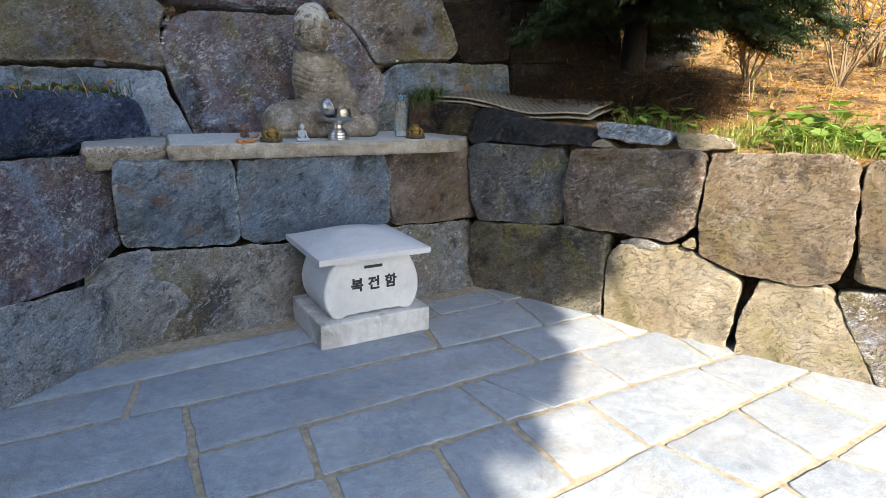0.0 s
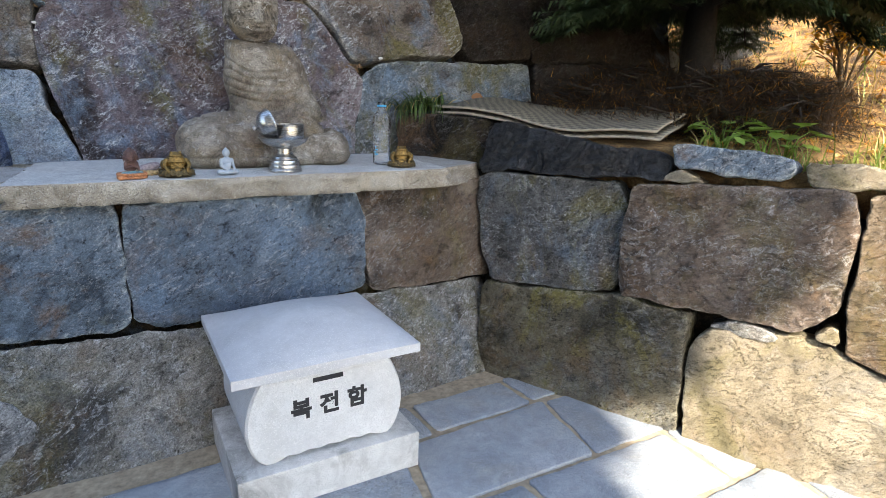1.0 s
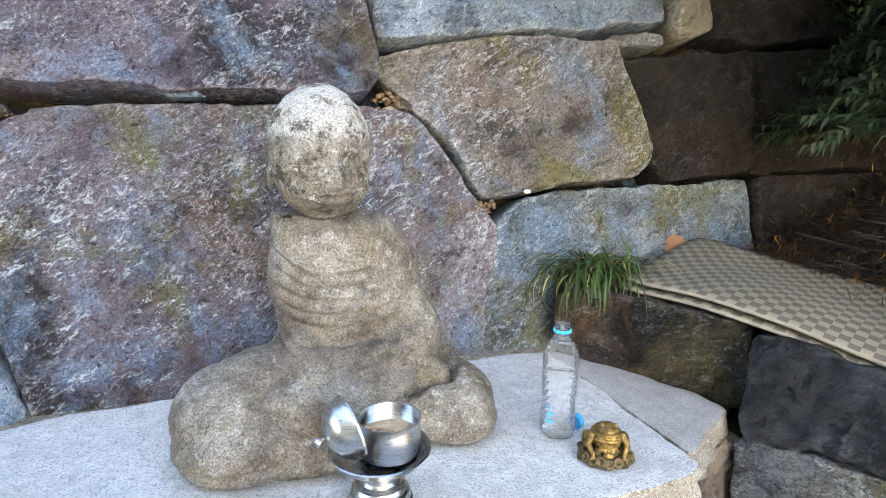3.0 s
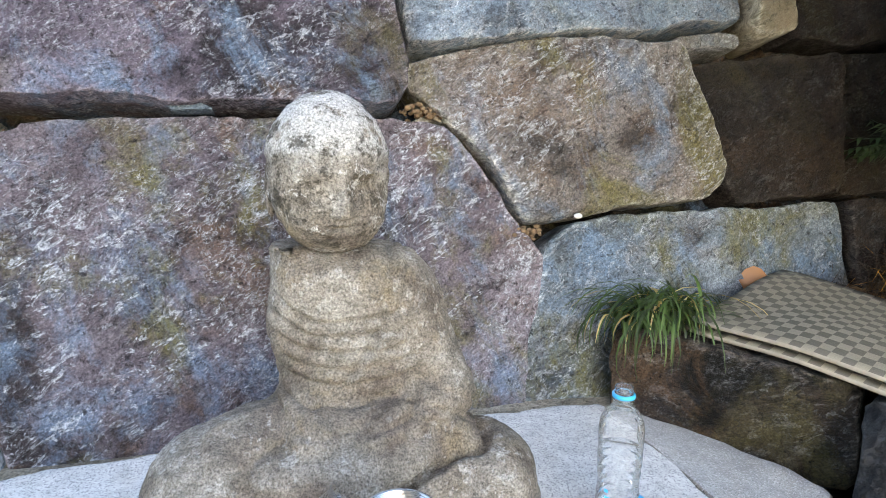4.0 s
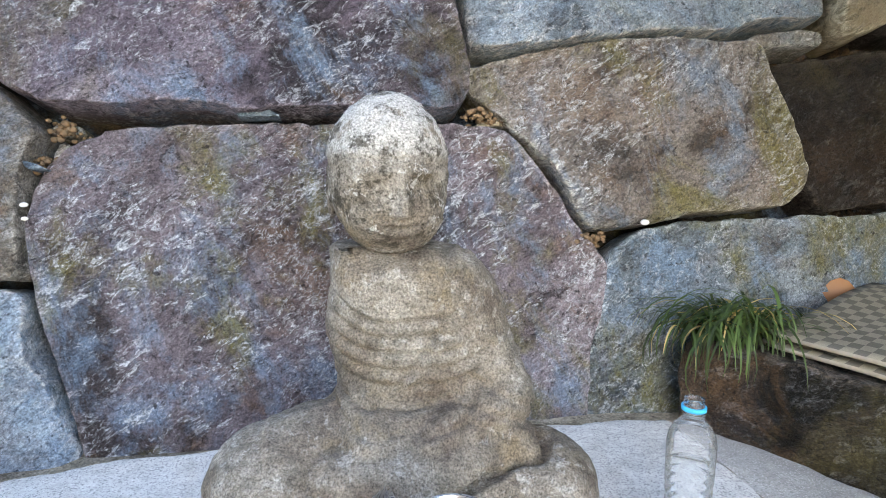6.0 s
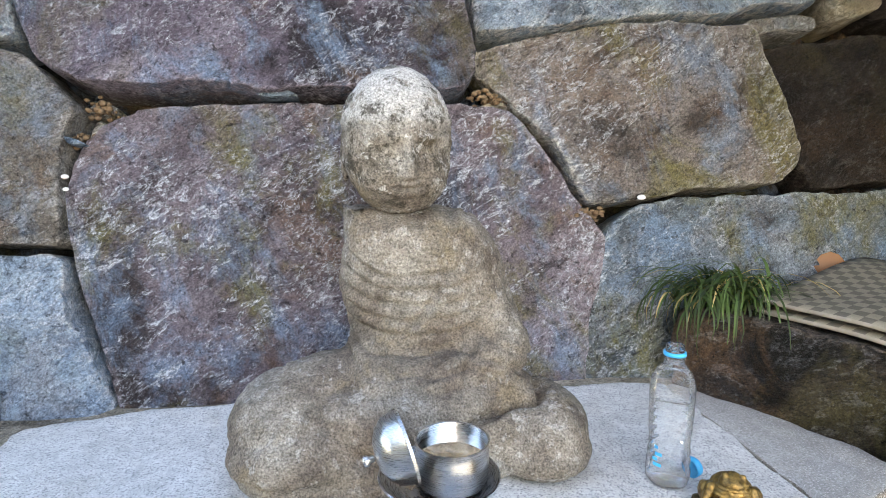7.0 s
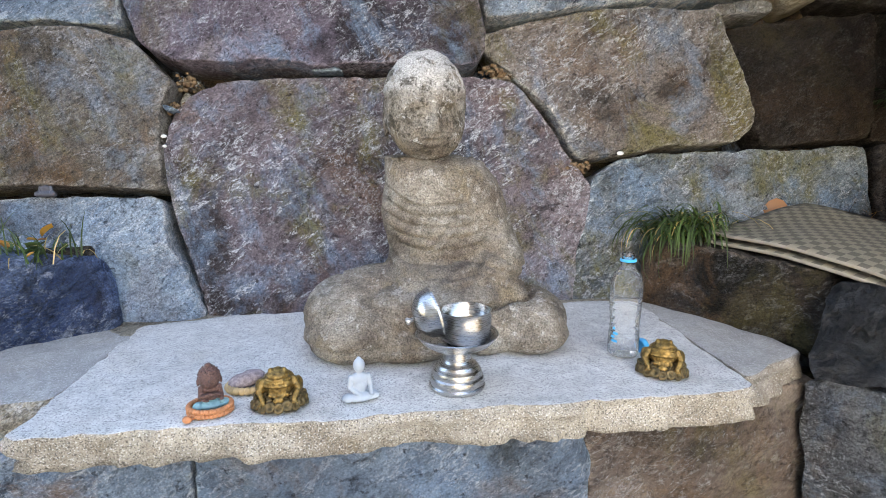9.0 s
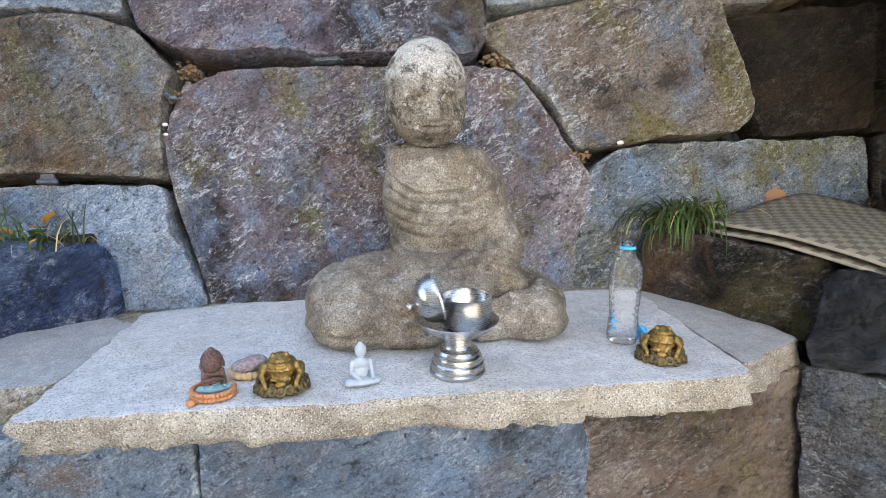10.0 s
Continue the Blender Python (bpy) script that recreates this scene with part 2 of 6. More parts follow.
def statue_material(name, weather, white, crown):
    """Old coarse granite: brown-grey ground, pale crystals, dark weathering and crusts of white lichen."""
    m, n, l, b = material(name)
    v = coords(n, l, spread=0.0)
    col = ramp(n, l, noise_tex(n, l, v, 7, 7, 0.65, 0.4), [(0.38, (0.142, 0.117, 0.096)), (0.5, (0.222, 0.194, 0.160)), (0.64, (0.305, 0.282, 0.246))])
    mid = noise_tex(n, l, v, 38, 8, 0.72)
    col = mix(n, l, 1.0, col, ramp(n, l, mid, [(0.32, 0.74), (0.68, 1.25)]), "MULTIPLY")
    dirt = noise_tex(n, l, v, 13, 9, 0.74, 0.5)
    col = mix(n, l, ramp(n, l, dirt, [(0.39, weather), (0.50, 0.0)]), col, (0.060, 0.052, 0.040))
    ochre = ramp(n, l, noise_tex(n, l, turned(n, l, v, (0, 0, 0), (1, 1, 1), (4, 9, 2)), 8, 8, 0.7), [(0.54, 0.0), (0.66, 0.35)])
    col = mix(n, l, ochre, col, (0.25, 0.19, 0.095))
    crust = mix(n, l, 1.0, ramp(n, l, noise_tex(n, l, v, 46, 8, 0.72, 0.4), [(0.55, 0.0), (0.59, 0.9)]), ramp(n, l, noise_tex(n, l, v, 9, 6, 0.7), [(0.43, 0.0), (0.54, 1.0)]), "MULTIPLY")
    col = mix(n, l, mix(n, l, white, 0.0, crust), col, (0.58, 0.57, 0.54))
    if crown:
        sep = n.new("ShaderNodeSeparateXYZ")
        l.new(v, sep.inputs[0])
        cap = n.new("ShaderNodeMapRange")
        cap.inputs["From Min"].default_value, cap.inputs["From Max"].default_value = 1.298, 1.322
        l.new(sep.outputs[2], cap.inputs["Value"])
        up = cap.outputs["Result"]
        spots = ramp(n, l, noise_tex(n, l, v, 34, 9, 0.78), [(0.38, 0.0), (0.48, 0.9)])
        col = mix(n, l, mix(n, l, 1.0, up, spots, "MULTIPLY"), col, (0.47, 0.46, 0.435))
        blots = ramp(n, l, noise_tex(n, l, v, 27, 10, 0.78), [(0.525, 0.0), (0.585, 0.85)])
        col = mix(n, l, blots, col, (0.055, 0.048, 0.036))
    grain = noise_tex(n, l, v, 290, 4, 0.8)
    col = mix(n, l, 1.0, col, ramp(n, l, grain, [(0.32, 0.25), (0.68, 1.72)]), "MULTIPLY")
    l.new(col, b.inputs["Base Color"])
    b.inputs["Roughness"].default_value = 0.92
    b.inputs["Specular IOR Level"].default_value = 0.15
    bump(n, l, b, [(mid, 0.7, 0.010), (dirt, 0.4, 0.010), (grain, 0.8, 0.003)])
    return m


STATUE = statue_material("weathered_granite", 0.45, 0.38, False)
STATUE_HEAD = statue_material("lichened_granite", 0.95, 0.9, True)
UMBER_GREY = stone_material("brown_grey_stone", (0.078, 0.065, 0.052), (0.135, 0.117, 0.098), (0.19, 0.172, 0.15), 0.3, 0.55, 0.5, blue=0.4)
SAGE = stone_material("sage_stone", (0.082, 0.098, 0.112), (0.132, 0.160, 0.185), (0.23, 0.265, 0.30), 0.5, 0.75, 0.25, blue=0.85)
COCOA = stone_material("cocoa_stone", (0.07, 0.052, 0.042), (0.128, 0.098, 0.078), (0.19, 0.156, 0.13), 0.35, 0.35, 0.45, blue=0.05, speckle=0.4, pitting=0.5)
# umber stone with some of the overhanging tree's shade put into the brown
SHADE_UMBER = stone_material("shade_darkened_umber_stone", (0.013, 0.010, 0.007), (0.03, 0.022, 0.016), (0.065, 0.05, 0.036), 0.15, 0.25, 0.4, blue=0.05)
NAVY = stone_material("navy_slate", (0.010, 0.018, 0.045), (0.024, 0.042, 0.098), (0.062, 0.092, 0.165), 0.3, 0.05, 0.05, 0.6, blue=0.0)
STEEL_BLUE = stone_material("steel_blue_stone", (0.056, 0.078, 0.112), (0.110, 0.148, 0.198), (0.195, 0.245, 0.305), 0.35, 0.15, 0.3, blue=0.55, speckle=0.55)
MOSSY = stone_material("mossy_stone", (0.055, 0.05, 0.036), (0.11, 0.10, 0.072), (0.18, 0.168, 0.13), 0.15, 0.85, 0.3, blue=0.15, speckle=0.5)
PALE = stone_material("pale_blue_stone", (0.11, 0.122, 0.14), (0.20, 0.22, 0.245), (0.31, 0.33, 0.35), 0.45, 0.2, 0.25, blue=0.5)
ASH = stone_material("ash_grey_stone", (0.12, 0.117, 0.11), (0.215, 0.21, 0.195), (0.33, 0.325, 0.31), 0.45, 0.4, 0.3, blue=0.25)
DUN = stone_material("dun_grey_stone", (0.05, 0.05, 0.05), (0.083, 0.085, 0.086), (0.145, 0.148, 0.15), 0.5, 0.6, 0.25, blue=0.3)
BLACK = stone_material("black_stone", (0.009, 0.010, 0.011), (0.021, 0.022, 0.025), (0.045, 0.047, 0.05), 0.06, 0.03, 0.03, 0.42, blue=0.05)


def plain(name, colour, rough=0.5, metal=0.0, vary=0.25, scale=30.0, relief=0.0, **more):
    m, n, l, b = material(name)
    v = coords(n, l)
    f = noise_tex(n, l, v, scale, 5, 0.65)
    lo = tuple(c * (1 - vary) for c in colour)
    hi = tuple(min(1.0, c * (1 + vary)) for c in colour)
    l.new(ramp(n, l, f, [(0.3, lo), (0.7, hi)]), b.inputs["Base Color"])
    b.inputs["Roughness"].default_value = rough
    b.inputs["Metallic"].default_value = metal
    if relief:
        bump(n, l, b, [(f, 0.6, relief)])
    for key, value in more.items():
        b.inputs[key.replace("_", " ")].default_value = value
    return m


JOINT = plain("sandy_joint", (0.35, 0.295, 0.215), 0.95, vary=0.35, scale=45, relief=0.004)
COAT = stone_material("old_cement_plaster", (0.15, 0.155, 0.16), (0.22, 0.225, 0.23), (0.30, 0.305, 0.305), 0.15, 0.2, 0.2, 0.9, blue=0.4)


# ---- geometry helpers ----
def mesh_of(name, bm, mats, smooth=True):
    me = bpy.data.meshes.new(name)
    bm.to_mesh(me)
    bm.free()
    for mt in mats if isinstance(mats, (list, tuple)) else [mats]:
        me.materials.append(mt)
    if smooth:
        me.polygons.foreach_set("use_smooth", [True] * len(me.polygons))
    return me


def part(name, bm, mat, parent=None, label="", smooth=True, sharp=0):
    ob = new(name, mesh_of(name, bm, mat, smooth))
    if sharp:
        ob.data.set_sharp_from_angle(angle=radians(sharp))
    ob.parent = parent
    if label:
        ob["label"] = label
    return ob


def empty(name, at=(0, 0, 0)):
    ob = new(name)
    ob.empty_display_size = 0.05
    ob.location = at
    return ob


def box(bm, x0, x1, y0, y1, z0, z1, bevel=0.0, m=None):
    r = bmesh.ops.create_cube(bm, size=1)
    vs = r["verts"]
    for v in vs:
        v.co = Vector(((x0, x1)[v.co.x > 0], (y0, y1)[v.co.y > 0], (z0, z1)[v.co.z > 0]))
    if bevel:
        es = list({e for v in vs for e in v.link_edges})
        r = bmesh.ops.bevel(bm, geom=es, offset=bevel, segments=2, profile=0.7, affect="EDGES")
        vs = list({v for f in r["faces"] for v in f.verts} | {v for v in vs if v.is_valid})
    if m is not None:
        bmesh.ops.transform(bm, matrix=m, verts=vs)
    return vs


def lathe(bm, profile, seg=40, m=Matrix.Identity(4), mat=0):
    rings = []
    for r, z in profile:
        rings.append([bm.verts.new(m @ Vector((r * math.cos(a), r * math.sin(a), z))) for a in [2 * math.pi * k / seg for k in range(seg)]] if r > 1e-6 else [bm.verts.new(m @ Vector((0, 0, z)))])
    for a, b in zip(rings, rings[1:]):
        for k in range(seg):
            k2 = (k + 1) % seg
            vs = [a[k % len(a)], a[k2 % len(a)], b[k2 % len(b)], b[k % len(b)]]
            vs = list(dict.fromkeys(vs))
            if len(vs) > 2:
                bm.faces.new(vs).material_index = mat
    return rings


def ball(bm, at, r, sub=2, scale=(1, 1, 1), rot=(0, 0, 0), mat=0):
    m = pose(*at, *rot) @ Matrix.Diagonal((r * scale[0], r * scale[1], r * scale[2], 1))
    for v in bmesh.ops.create_icosphere(bm, subdivisions=sub, radius=1, matrix=m)["verts"]:
        for f in v.link_faces:
            f.material_index = mat


def tube(bm, pts, radii, seg=8, mat=0):
    pts = [Vector(p) for p in pts]
    rings = []
    for i, p in enumerate(pts):
        d = (pts[min(i + 1, len(pts) - 1)] - pts[max(i - 1, 0)]).normalized()
        q = d.to_track_quat("Z", "Y").to_matrix()
        r = radii[i] if isinstance(radii, (list, tuple)) else radii
        rings.append([bm.verts.new(p + q @ Vector((r * math.cos(a), r * math.sin(a), 0))) for a in [2 * math.pi * k / seg for k in range(seg)]])
    for a, b in zip(rings, rings[1:]):
        for k in range(seg):
            bm.faces.new([a[k], a[(k + 1) % seg], b[(k + 1) % seg], b[k]]).material_index = mat
    bm.faces.new(rings[0][::-1]).material_index = mat
    bm.faces.new(rings[-1]).material_index = mat


class Plane:
    """A wall's face: u along it, v the height, n out of the wall."""

    def __init__(self, origin, along, lean=(0, 0)):
        self.o = Vector(origin)
        self.u = Vector((along[0], along[1], 0)).normalized()
        self.v = Vector((lean[0], lean[1], 1))
        self.n = self.u.cross(self.v).normalized()
        if self.n.dot(Vector((-0.6, -1.9, 0)) - self.o) < 0:
            self.n = -self.n

    def at(self, u, v, n=0.0):
        return self.o + self.u * u + self.v * v + self.n * n


class Flat(Plane):
    def __init__(self, z):
        self.o, self.u, self.v, self.n = Vector((0, 0, z)), Vector((1, 0, 0)), Vector((0, 1, 0)), Vector((0, 0, 1))


def outline(pts, step, cut=2, wobble=0.006, seed=0.0, bite=0.014, grow=0.0):
    pts = [Vector(p) for p in pts]
    for _ in range(cut):
        nxt = []
        for i, p in enumerate(pts):
            q = pts[(i + 1) % len(pts)]
            w = min(0.25, bite / max((q - p).length, 1e-4))
            nxt += [p.lerp(q, w), p.lerp(q, 1 - w)]
        pts = nxt
    out = []
    for i, p in enumerate(pts):
        q = pts[(i + 1) % len(pts)]
        k = max(1, round((q - p).length / step))
        out += [p.lerp(q, j / k) for j in range(k)]
    area = sum(a.x * b.y - b.x * a.y for a, b in zip(out, out[1:] + out[:1]))
    if area < 0:
        out.reverse()
    mid = sum(out, Vector((0, 0))) / len(out)
    out = [p + (p - mid).normalized() * grow for p in out]
    return [p + wobble * Vector((noise.noise((p.x * 14 + seed, p.y * 14, 3.1)) + 0.6 * noise.noise((p.x * 40, p.y * 40 + seed, 9.1)), noise.noise((p.x * 14, p.y * 14 + seed, 7.7)) + 0.6 * noise.noise((p.x * 40 + seed, p.y * 40, 1.3)))) for p in out]


def scatter(loop, step, seed):
    """Evenly spread, slightly jittered points inside an outline."""
    poly = np.array([(p.x, p.y) for p in loop])
    (x0, y0), (x1, y1) = poly.min(0), poly.max(0)
    gx, gy = np.meshgrid(np.arange(x0, x1, step * 1.1), np.arange(y0, y1, step * 0.95))
    gx = gx + (np.arange(gy.shape[0]) % 2)[:, None] * step * 0.55
    pts = np.stack([gx.ravel(), gy.ravel()], 1)
    pts += np.random.RandomState(int(seed * 100)).uniform(-0.25, 0.25, pts.shape) * step
    nxt = np.roll(poly, -1, 0)
    inside = np.zeros(len(pts), bool)
    near = np.full(len(pts), 9.0)
    for (ax, ay), (bx, by) in zip(poly, nxt):
        if ay != by:
            inside ^= ((ay > pts[:, 1]) != (by > pts[:, 1])) & (pts[:, 0] < (bx - ax) * (pts[:, 1] - ay) / (by - ay) + ax)
        near = np.minimum(near, (pts[:, 0] - ax) ** 2 + (pts[:, 1] - ay) ** 2)
    return [Vector(p) for p in pts[inside & (near > (0.7 * step) ** 2)].tolist()]


STONES = [0]


def stone(parent, plane, mat, pts, proud=0.0, relief=0.014, depth=0.2, edge=0.006, step=0.012, wobble=0.008, slope=(0, 0), side=0.004, cut=1, name="stone", label="", top_mat=None, crags=0.0, bite=0.012, grow=None, facets=None):
    """A block with a split face in the wall's plane: broad facets, knocked-off edges and layered steps."""
    STONES[0] += 1
    seed = STONES[0] * 3.71
    if grow is None:
        grow = 0.0 if isinstance(plane, Flat) or plane is UPPER else 0.006
    rim = outline(pts, step, cut, wobble, seed, bite, grow)
    c = sum(rim, Vector((0, 0))) / len(rim)
    size = min((p - c).length for p in rim)
    far = sum((p - c).length for p in rim) / len(rim)
    dists = [0.0, edge * 0.12, edge * 0.35, edge * 0.65, edge]
    if facets is None:
        facets = 0.0 if isinstance(plane, Flat) or size < 0.05 else 1.0
    rs = random.Random(STONES[0] * 17)
    tilts = []
    for _ in range(5):
        a, g = rs.uniform(0, 2 * math.pi), rs.uniform(0.03, 0.13) * facets
        tilts.append((Vector((math.cos(a), math.sin(a))) * g, c + Vector((rs.uniform(-1, 1), rs.uniform(-1, 1))) * far * 0.5))
    chips = []
    for _ in range(6):
        a = rs.uniform(0, 2 * math.pi)
        d = Vector((math.cos(a), math.sin(a)))
        chips.append((d, max((p - c).dot(d) for p in rim) - min(0.30 * size, rs.uniform(0.006, 0.035)), rs.uniform(0.3, 1.0) * facets))
    bm = bmesh.new()
    rows = []
    for d in [depth, depth * 0.7, depth * 0.45, depth * 0.25, depth * 0.12]:
        rows.append([bm.verts.new(plane.at(*(p + (p - c).normalized() * side * (noise.noise((p.x * 9, p.y * 9, d * 30 + seed)) + 0.6 * noise.noise((p.x * 34, p.y * 34, d * 50 + seed)))), proud - edge - d - (0.03 if facets else 0.0))) for p in rim])
    rim_rows = len(rows)

    def face_n(p, d):
        roundness = edge * (1 - math.sqrt(max(0.0, 1 - max(0.0, 1 - d / edge) ** 2))) if edge > 0 else 0
        q = Vector((p.x + seed, p.y - seed, 0.0))
        h = noise.fractal(q * 3.2, 1.0, 2.0, 3) * (1.0 if facets else 1.5) + noise.fractal(q * 13, 0.9, 2.0, 4) * 0.5
        if crags:
            f = 4.0 * noise.fractal(q * 4.5 + Vector((0, 0, 5)), 1.0, 2.0, 4) + 2.5 * p.y
            step_ = math.floor(f)
            h += crags * 0.9 * (step_ + min(1.0, (f - step_) * 3.0) - f)
        cut_off = 0.0
        if facets:
            w = Vector((noise.noise(q * 17), noise.noise(q * 17 + Vector((0, 0, 4))))) * 0.012
            cut_off = -min(g.dot(p + w - o) for g, o in tilts) - 0.012 * facets
            cut_off = max(-0.02, min(0.03, cut_off))
            cut_off += min(0.018, max(0.0, max(((p + w - c).dot(dd) - lim) * g for dd, lim, g in chips)))
        return proud - roundness + relief * h - cut_off + slope[0] * (p.x - c.x) + slope[1] * (p.y - c.y)

    for d in dists:
        loop = [p.lerp(c, min(0.9, d / max((p - c).length, 0.01))) for p in rim]
        rows.append([bm.verts.new(plane.at(*q, face_n(q, d))) for q in loop])
    n = len(rim)
    for r, (a, b) in enumerate(zip(rows, rows[1:])):
        for i in range(n):
            fc = bm.faces.new([a[i], a[(i + 1) % n], b[(i + 1) % n], b[i]])
            if top_mat and r >= rim_rows + 3:
                fc.material_index = 1
    inner = scatter(loop, step, seed)
    spots, _, tris, origin, _, _ = delaunay_2d_cdt(loop + inner, [(i, (i + 1) % n) for i in range(n)], [], 1, 1e-7)
    made = [rows[-1][o[0]] if o and o[0] < n else bm.verts.new(plane.at(*p, face_n(p, edge + 1))) for p, o in zip(spots, origin)]
    extra = sum(1 for o in origin if not (o and o[0] < n))
    for t in tris:
        fc = bm.faces.new([made[i] for i in t])
        fc.material_index = 1 if top_mat else 0
    bm.faces.new(rows[0][::-1])
    bmesh.ops.recalc_face_normals(bm, faces=bm.faces)
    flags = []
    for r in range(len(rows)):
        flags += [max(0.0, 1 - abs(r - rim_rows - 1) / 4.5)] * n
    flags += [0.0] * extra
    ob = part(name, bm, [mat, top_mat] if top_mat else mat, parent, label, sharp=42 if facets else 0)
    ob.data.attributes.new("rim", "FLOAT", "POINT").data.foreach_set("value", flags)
    return ob


def backing(name, plane, u0, u1, v0, v1, n, thick, mat, label):
    bm = bmesh.new()
    k = 14
    grid = [[bm.verts.new(plane.at(u0 + (u1 - u0) * i / k, v0 + (v1 - v0) * j / k, n + 0.02 * noise.noise((i * 1.3, j * 1.7, u0)))) for i in range(k + 1)] for j in range(k + 1)]
    back = [[bm.verts.new(plane.at(u0 + (u1 - u0) * i / k, v0 + (v1 - v0) * j / k, n - thick)) for i in range(k + 1)] for j in range(k + 1)]
    for g in (grid, back):
        for j in range(k):
            for i in range(k):
                bm.faces.new([g[j][i], g[j][i + 1], g[j + 1][i + 1], g[j + 1][i]])
    for i in range(k):
        bm.faces.new([grid[0][i], grid[0][i + 1], back[0][i + 1], back[0][i]])
        bm.faces.new([grid[k][i], grid[k][i + 1], back[k][i + 1], back[k][i]])
        bm.faces.new([grid[i][0], grid[i + 1][0], back[i + 1][0], back[i][0]])
        bm.faces.new([grid[i][k], grid[i + 1][k], back[i + 1][k], back[i][k]])
    bmesh.ops.recalc_face_normals(bm, faces=bm.faces)
    return tagged(part(name, bm, mat), label, "wall", kind="structure")


# ---- walls ----
UPPER = Plane((0, -0.19, 0), (1, 0), (0, 0.25))
MIDDLE = Plane((0, -0.52, 0), (1, 0.04))
BASE = Plane((0, -0.657, 0), (1, 0.08), (0, 0.4))
RIGHT = Plane((0.31, -0.62, 0), (0.464, -0.886), (0.09, 0.045))
LEFT = Plane((-1.36, -0.80, 0), (-0.70, -0.71), (-0.26, 0.26))
NOOK = Plane((0.155, -0.12, 0), (0.215, -0.31), (0.05, 0.03))
DARK = Plane((-1.12, -0.13, 0), (-0.5, -0.35), (-0.05, 0.08))

wall_upper = backing("wall_upper", UPPER, -3.2, 2.0, 0.5, 2.3, -0.11, 0.3, EARTH, "dry-laid wall of large split field stones")
wall_lower = backing("wall_lower", MIDDLE, -1.27, 0.5, -0.1, 0.69, -0.07, 0.55, EARTH, "low stone wall carrying a granite altar slab")
wall_right = backing("wall_right", RIGHT, -0.1, 4.2, -0.1, 0.74, -0.11, 0.4, EARTH, "low retaining wall of large rough stones")
wall_left = backing("wall_left", LEFT, -0.35, 2.6, -0.1, 0.70, -0.09, 0.4, EARTH, "low retaining wall of large purple-grey stones")

stone(wall_upper, UPPER, PURPLE, [(-1.084, 1.157), (-1.074, 1.237), (-1.029, 1.314), (-0.932, 1.361), (-0.812, 1.370), (-0.665, 1.375), (-0.40, 1.377), (-0.147, 1.368), (-0.088, 1.310), (-0.007, 1.184), (0.066, 1.076), (0.069, 1.017), (0.030, 0.914), (0.0, 0.72), (-0.955, 0.72), (-1.0, 0.865), (-1.076, 1.076)], 0.02, 0.008, slope=(0, -0.01), facets=0.35, cut=1, label="broad upright purple-grey slab with pale lichen scratches")
stone(wall_upper, UPPER, DEEP_PURPLE, [(-1.17, 1.75), (-1.16, 1.54), (-1.13, 1.455), (-1.097, 1.425), (-1.04, 1.40), (-0.952, 1.392), (-0.801, 1.396), (-0.611, 1.388), (-0.478, 1.392), (-0.268, 1.397), (-0.226, 1.424), (-0.226, 1.493), (-0.248, 1.601), (-0.26, 1.80)], 0.06, 0.010, cut=1, facets=0.6)
stone(wall_upper, UPPER, OLIVE, [(-0.221, 1.493), (-0.114, 1.520), (0.096, 1.544), (0.302, 1.553), (0.467, 1.550), (0.477, 1.495), (0.524, 1.372), (0.563, 1.232), (0.521, 1.190), (0.298, 1.176), (0.042, 1.147), (0.001, 1.202), (-0.051, 1.292), (-0.146, 1.381), (-0.217, 1.434)], 0.03, 0.012, cut=1, crags=0.3, facets=1.3)
stone(wall_upper, UPPER, SKY_BLUE, [(-0.235, 1.80), (-0.222, 1.56), (-0.20, 1.525), (-0.04, 1.542), (0.15, 1.562), (0.36, 1.575), (0.45, 1.600), (0.65, 1.625), (0.67, 1.82)], 0.04, 0.014, cut=1, crags=0.6)
stone(wall_upper, UPPER, TAN, [(0.68, 1.72), (0.67, 1.61), (0.70, 1.58), (0.80, 1.60), (0.79, 1.64), (0.77, 1.72)], 0.04, 0.01)
stone(wall_upper, UPPER, GREY, [(0.45, 1.555), (0.46, 1.58), (0.58, 1.60), (0.65, 1.59), (0.65, 1.56)], 0.0, 0.006, edge=0.01)
stone(wall_upper, UPPER, SHADE_BROWN, [(0.49, 1.51), (0.74, 1.545), (0.97, 1.56), (0.955, 1.20), (0.60, 1.18), (0.575, 1.23), (0.51, 1.42)], 0.0, 0.012)
stone(wall_upper, UPPER, SHADE_BROWN, [(0.99, 1.57), (1.78, 1.63), (1.75, 1.20), (0.97, 1.20)], 0.0)
stone(wall_upper, UPPER, SHADE_BROWN, [(0.81, 1.60), (0.82, 1.86), (1.66, 1.92), (1.78, 1.66), (1.01, 1.59)], 0.02)
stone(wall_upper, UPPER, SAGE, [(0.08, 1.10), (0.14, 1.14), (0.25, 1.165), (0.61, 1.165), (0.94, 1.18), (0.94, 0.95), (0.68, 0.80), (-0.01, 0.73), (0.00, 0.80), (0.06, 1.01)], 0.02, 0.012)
stone(wall_upper, UPPER, SHADE_BROWN, [(0.96, 1.18), (1.73, 1.18), (1.74, 0.92), (0.96, 0.90)], 0.02)
stone(wall_upper, UPPER, UMBER_GREY, [(-2.0, 1.47), (-1.48, 1.465), (-1.34, 1.48), (-1.23, 1.47), (-1.13, 1.44), (-1.045, 1.35), (-1.075, 1.28), (-1.085, 1.19), (-1.075, 1.085), (-1.31, 1.09), (-1.48, 1.09), (-2.0, 1.08)], 0.05, 0.016, crags=0.4)
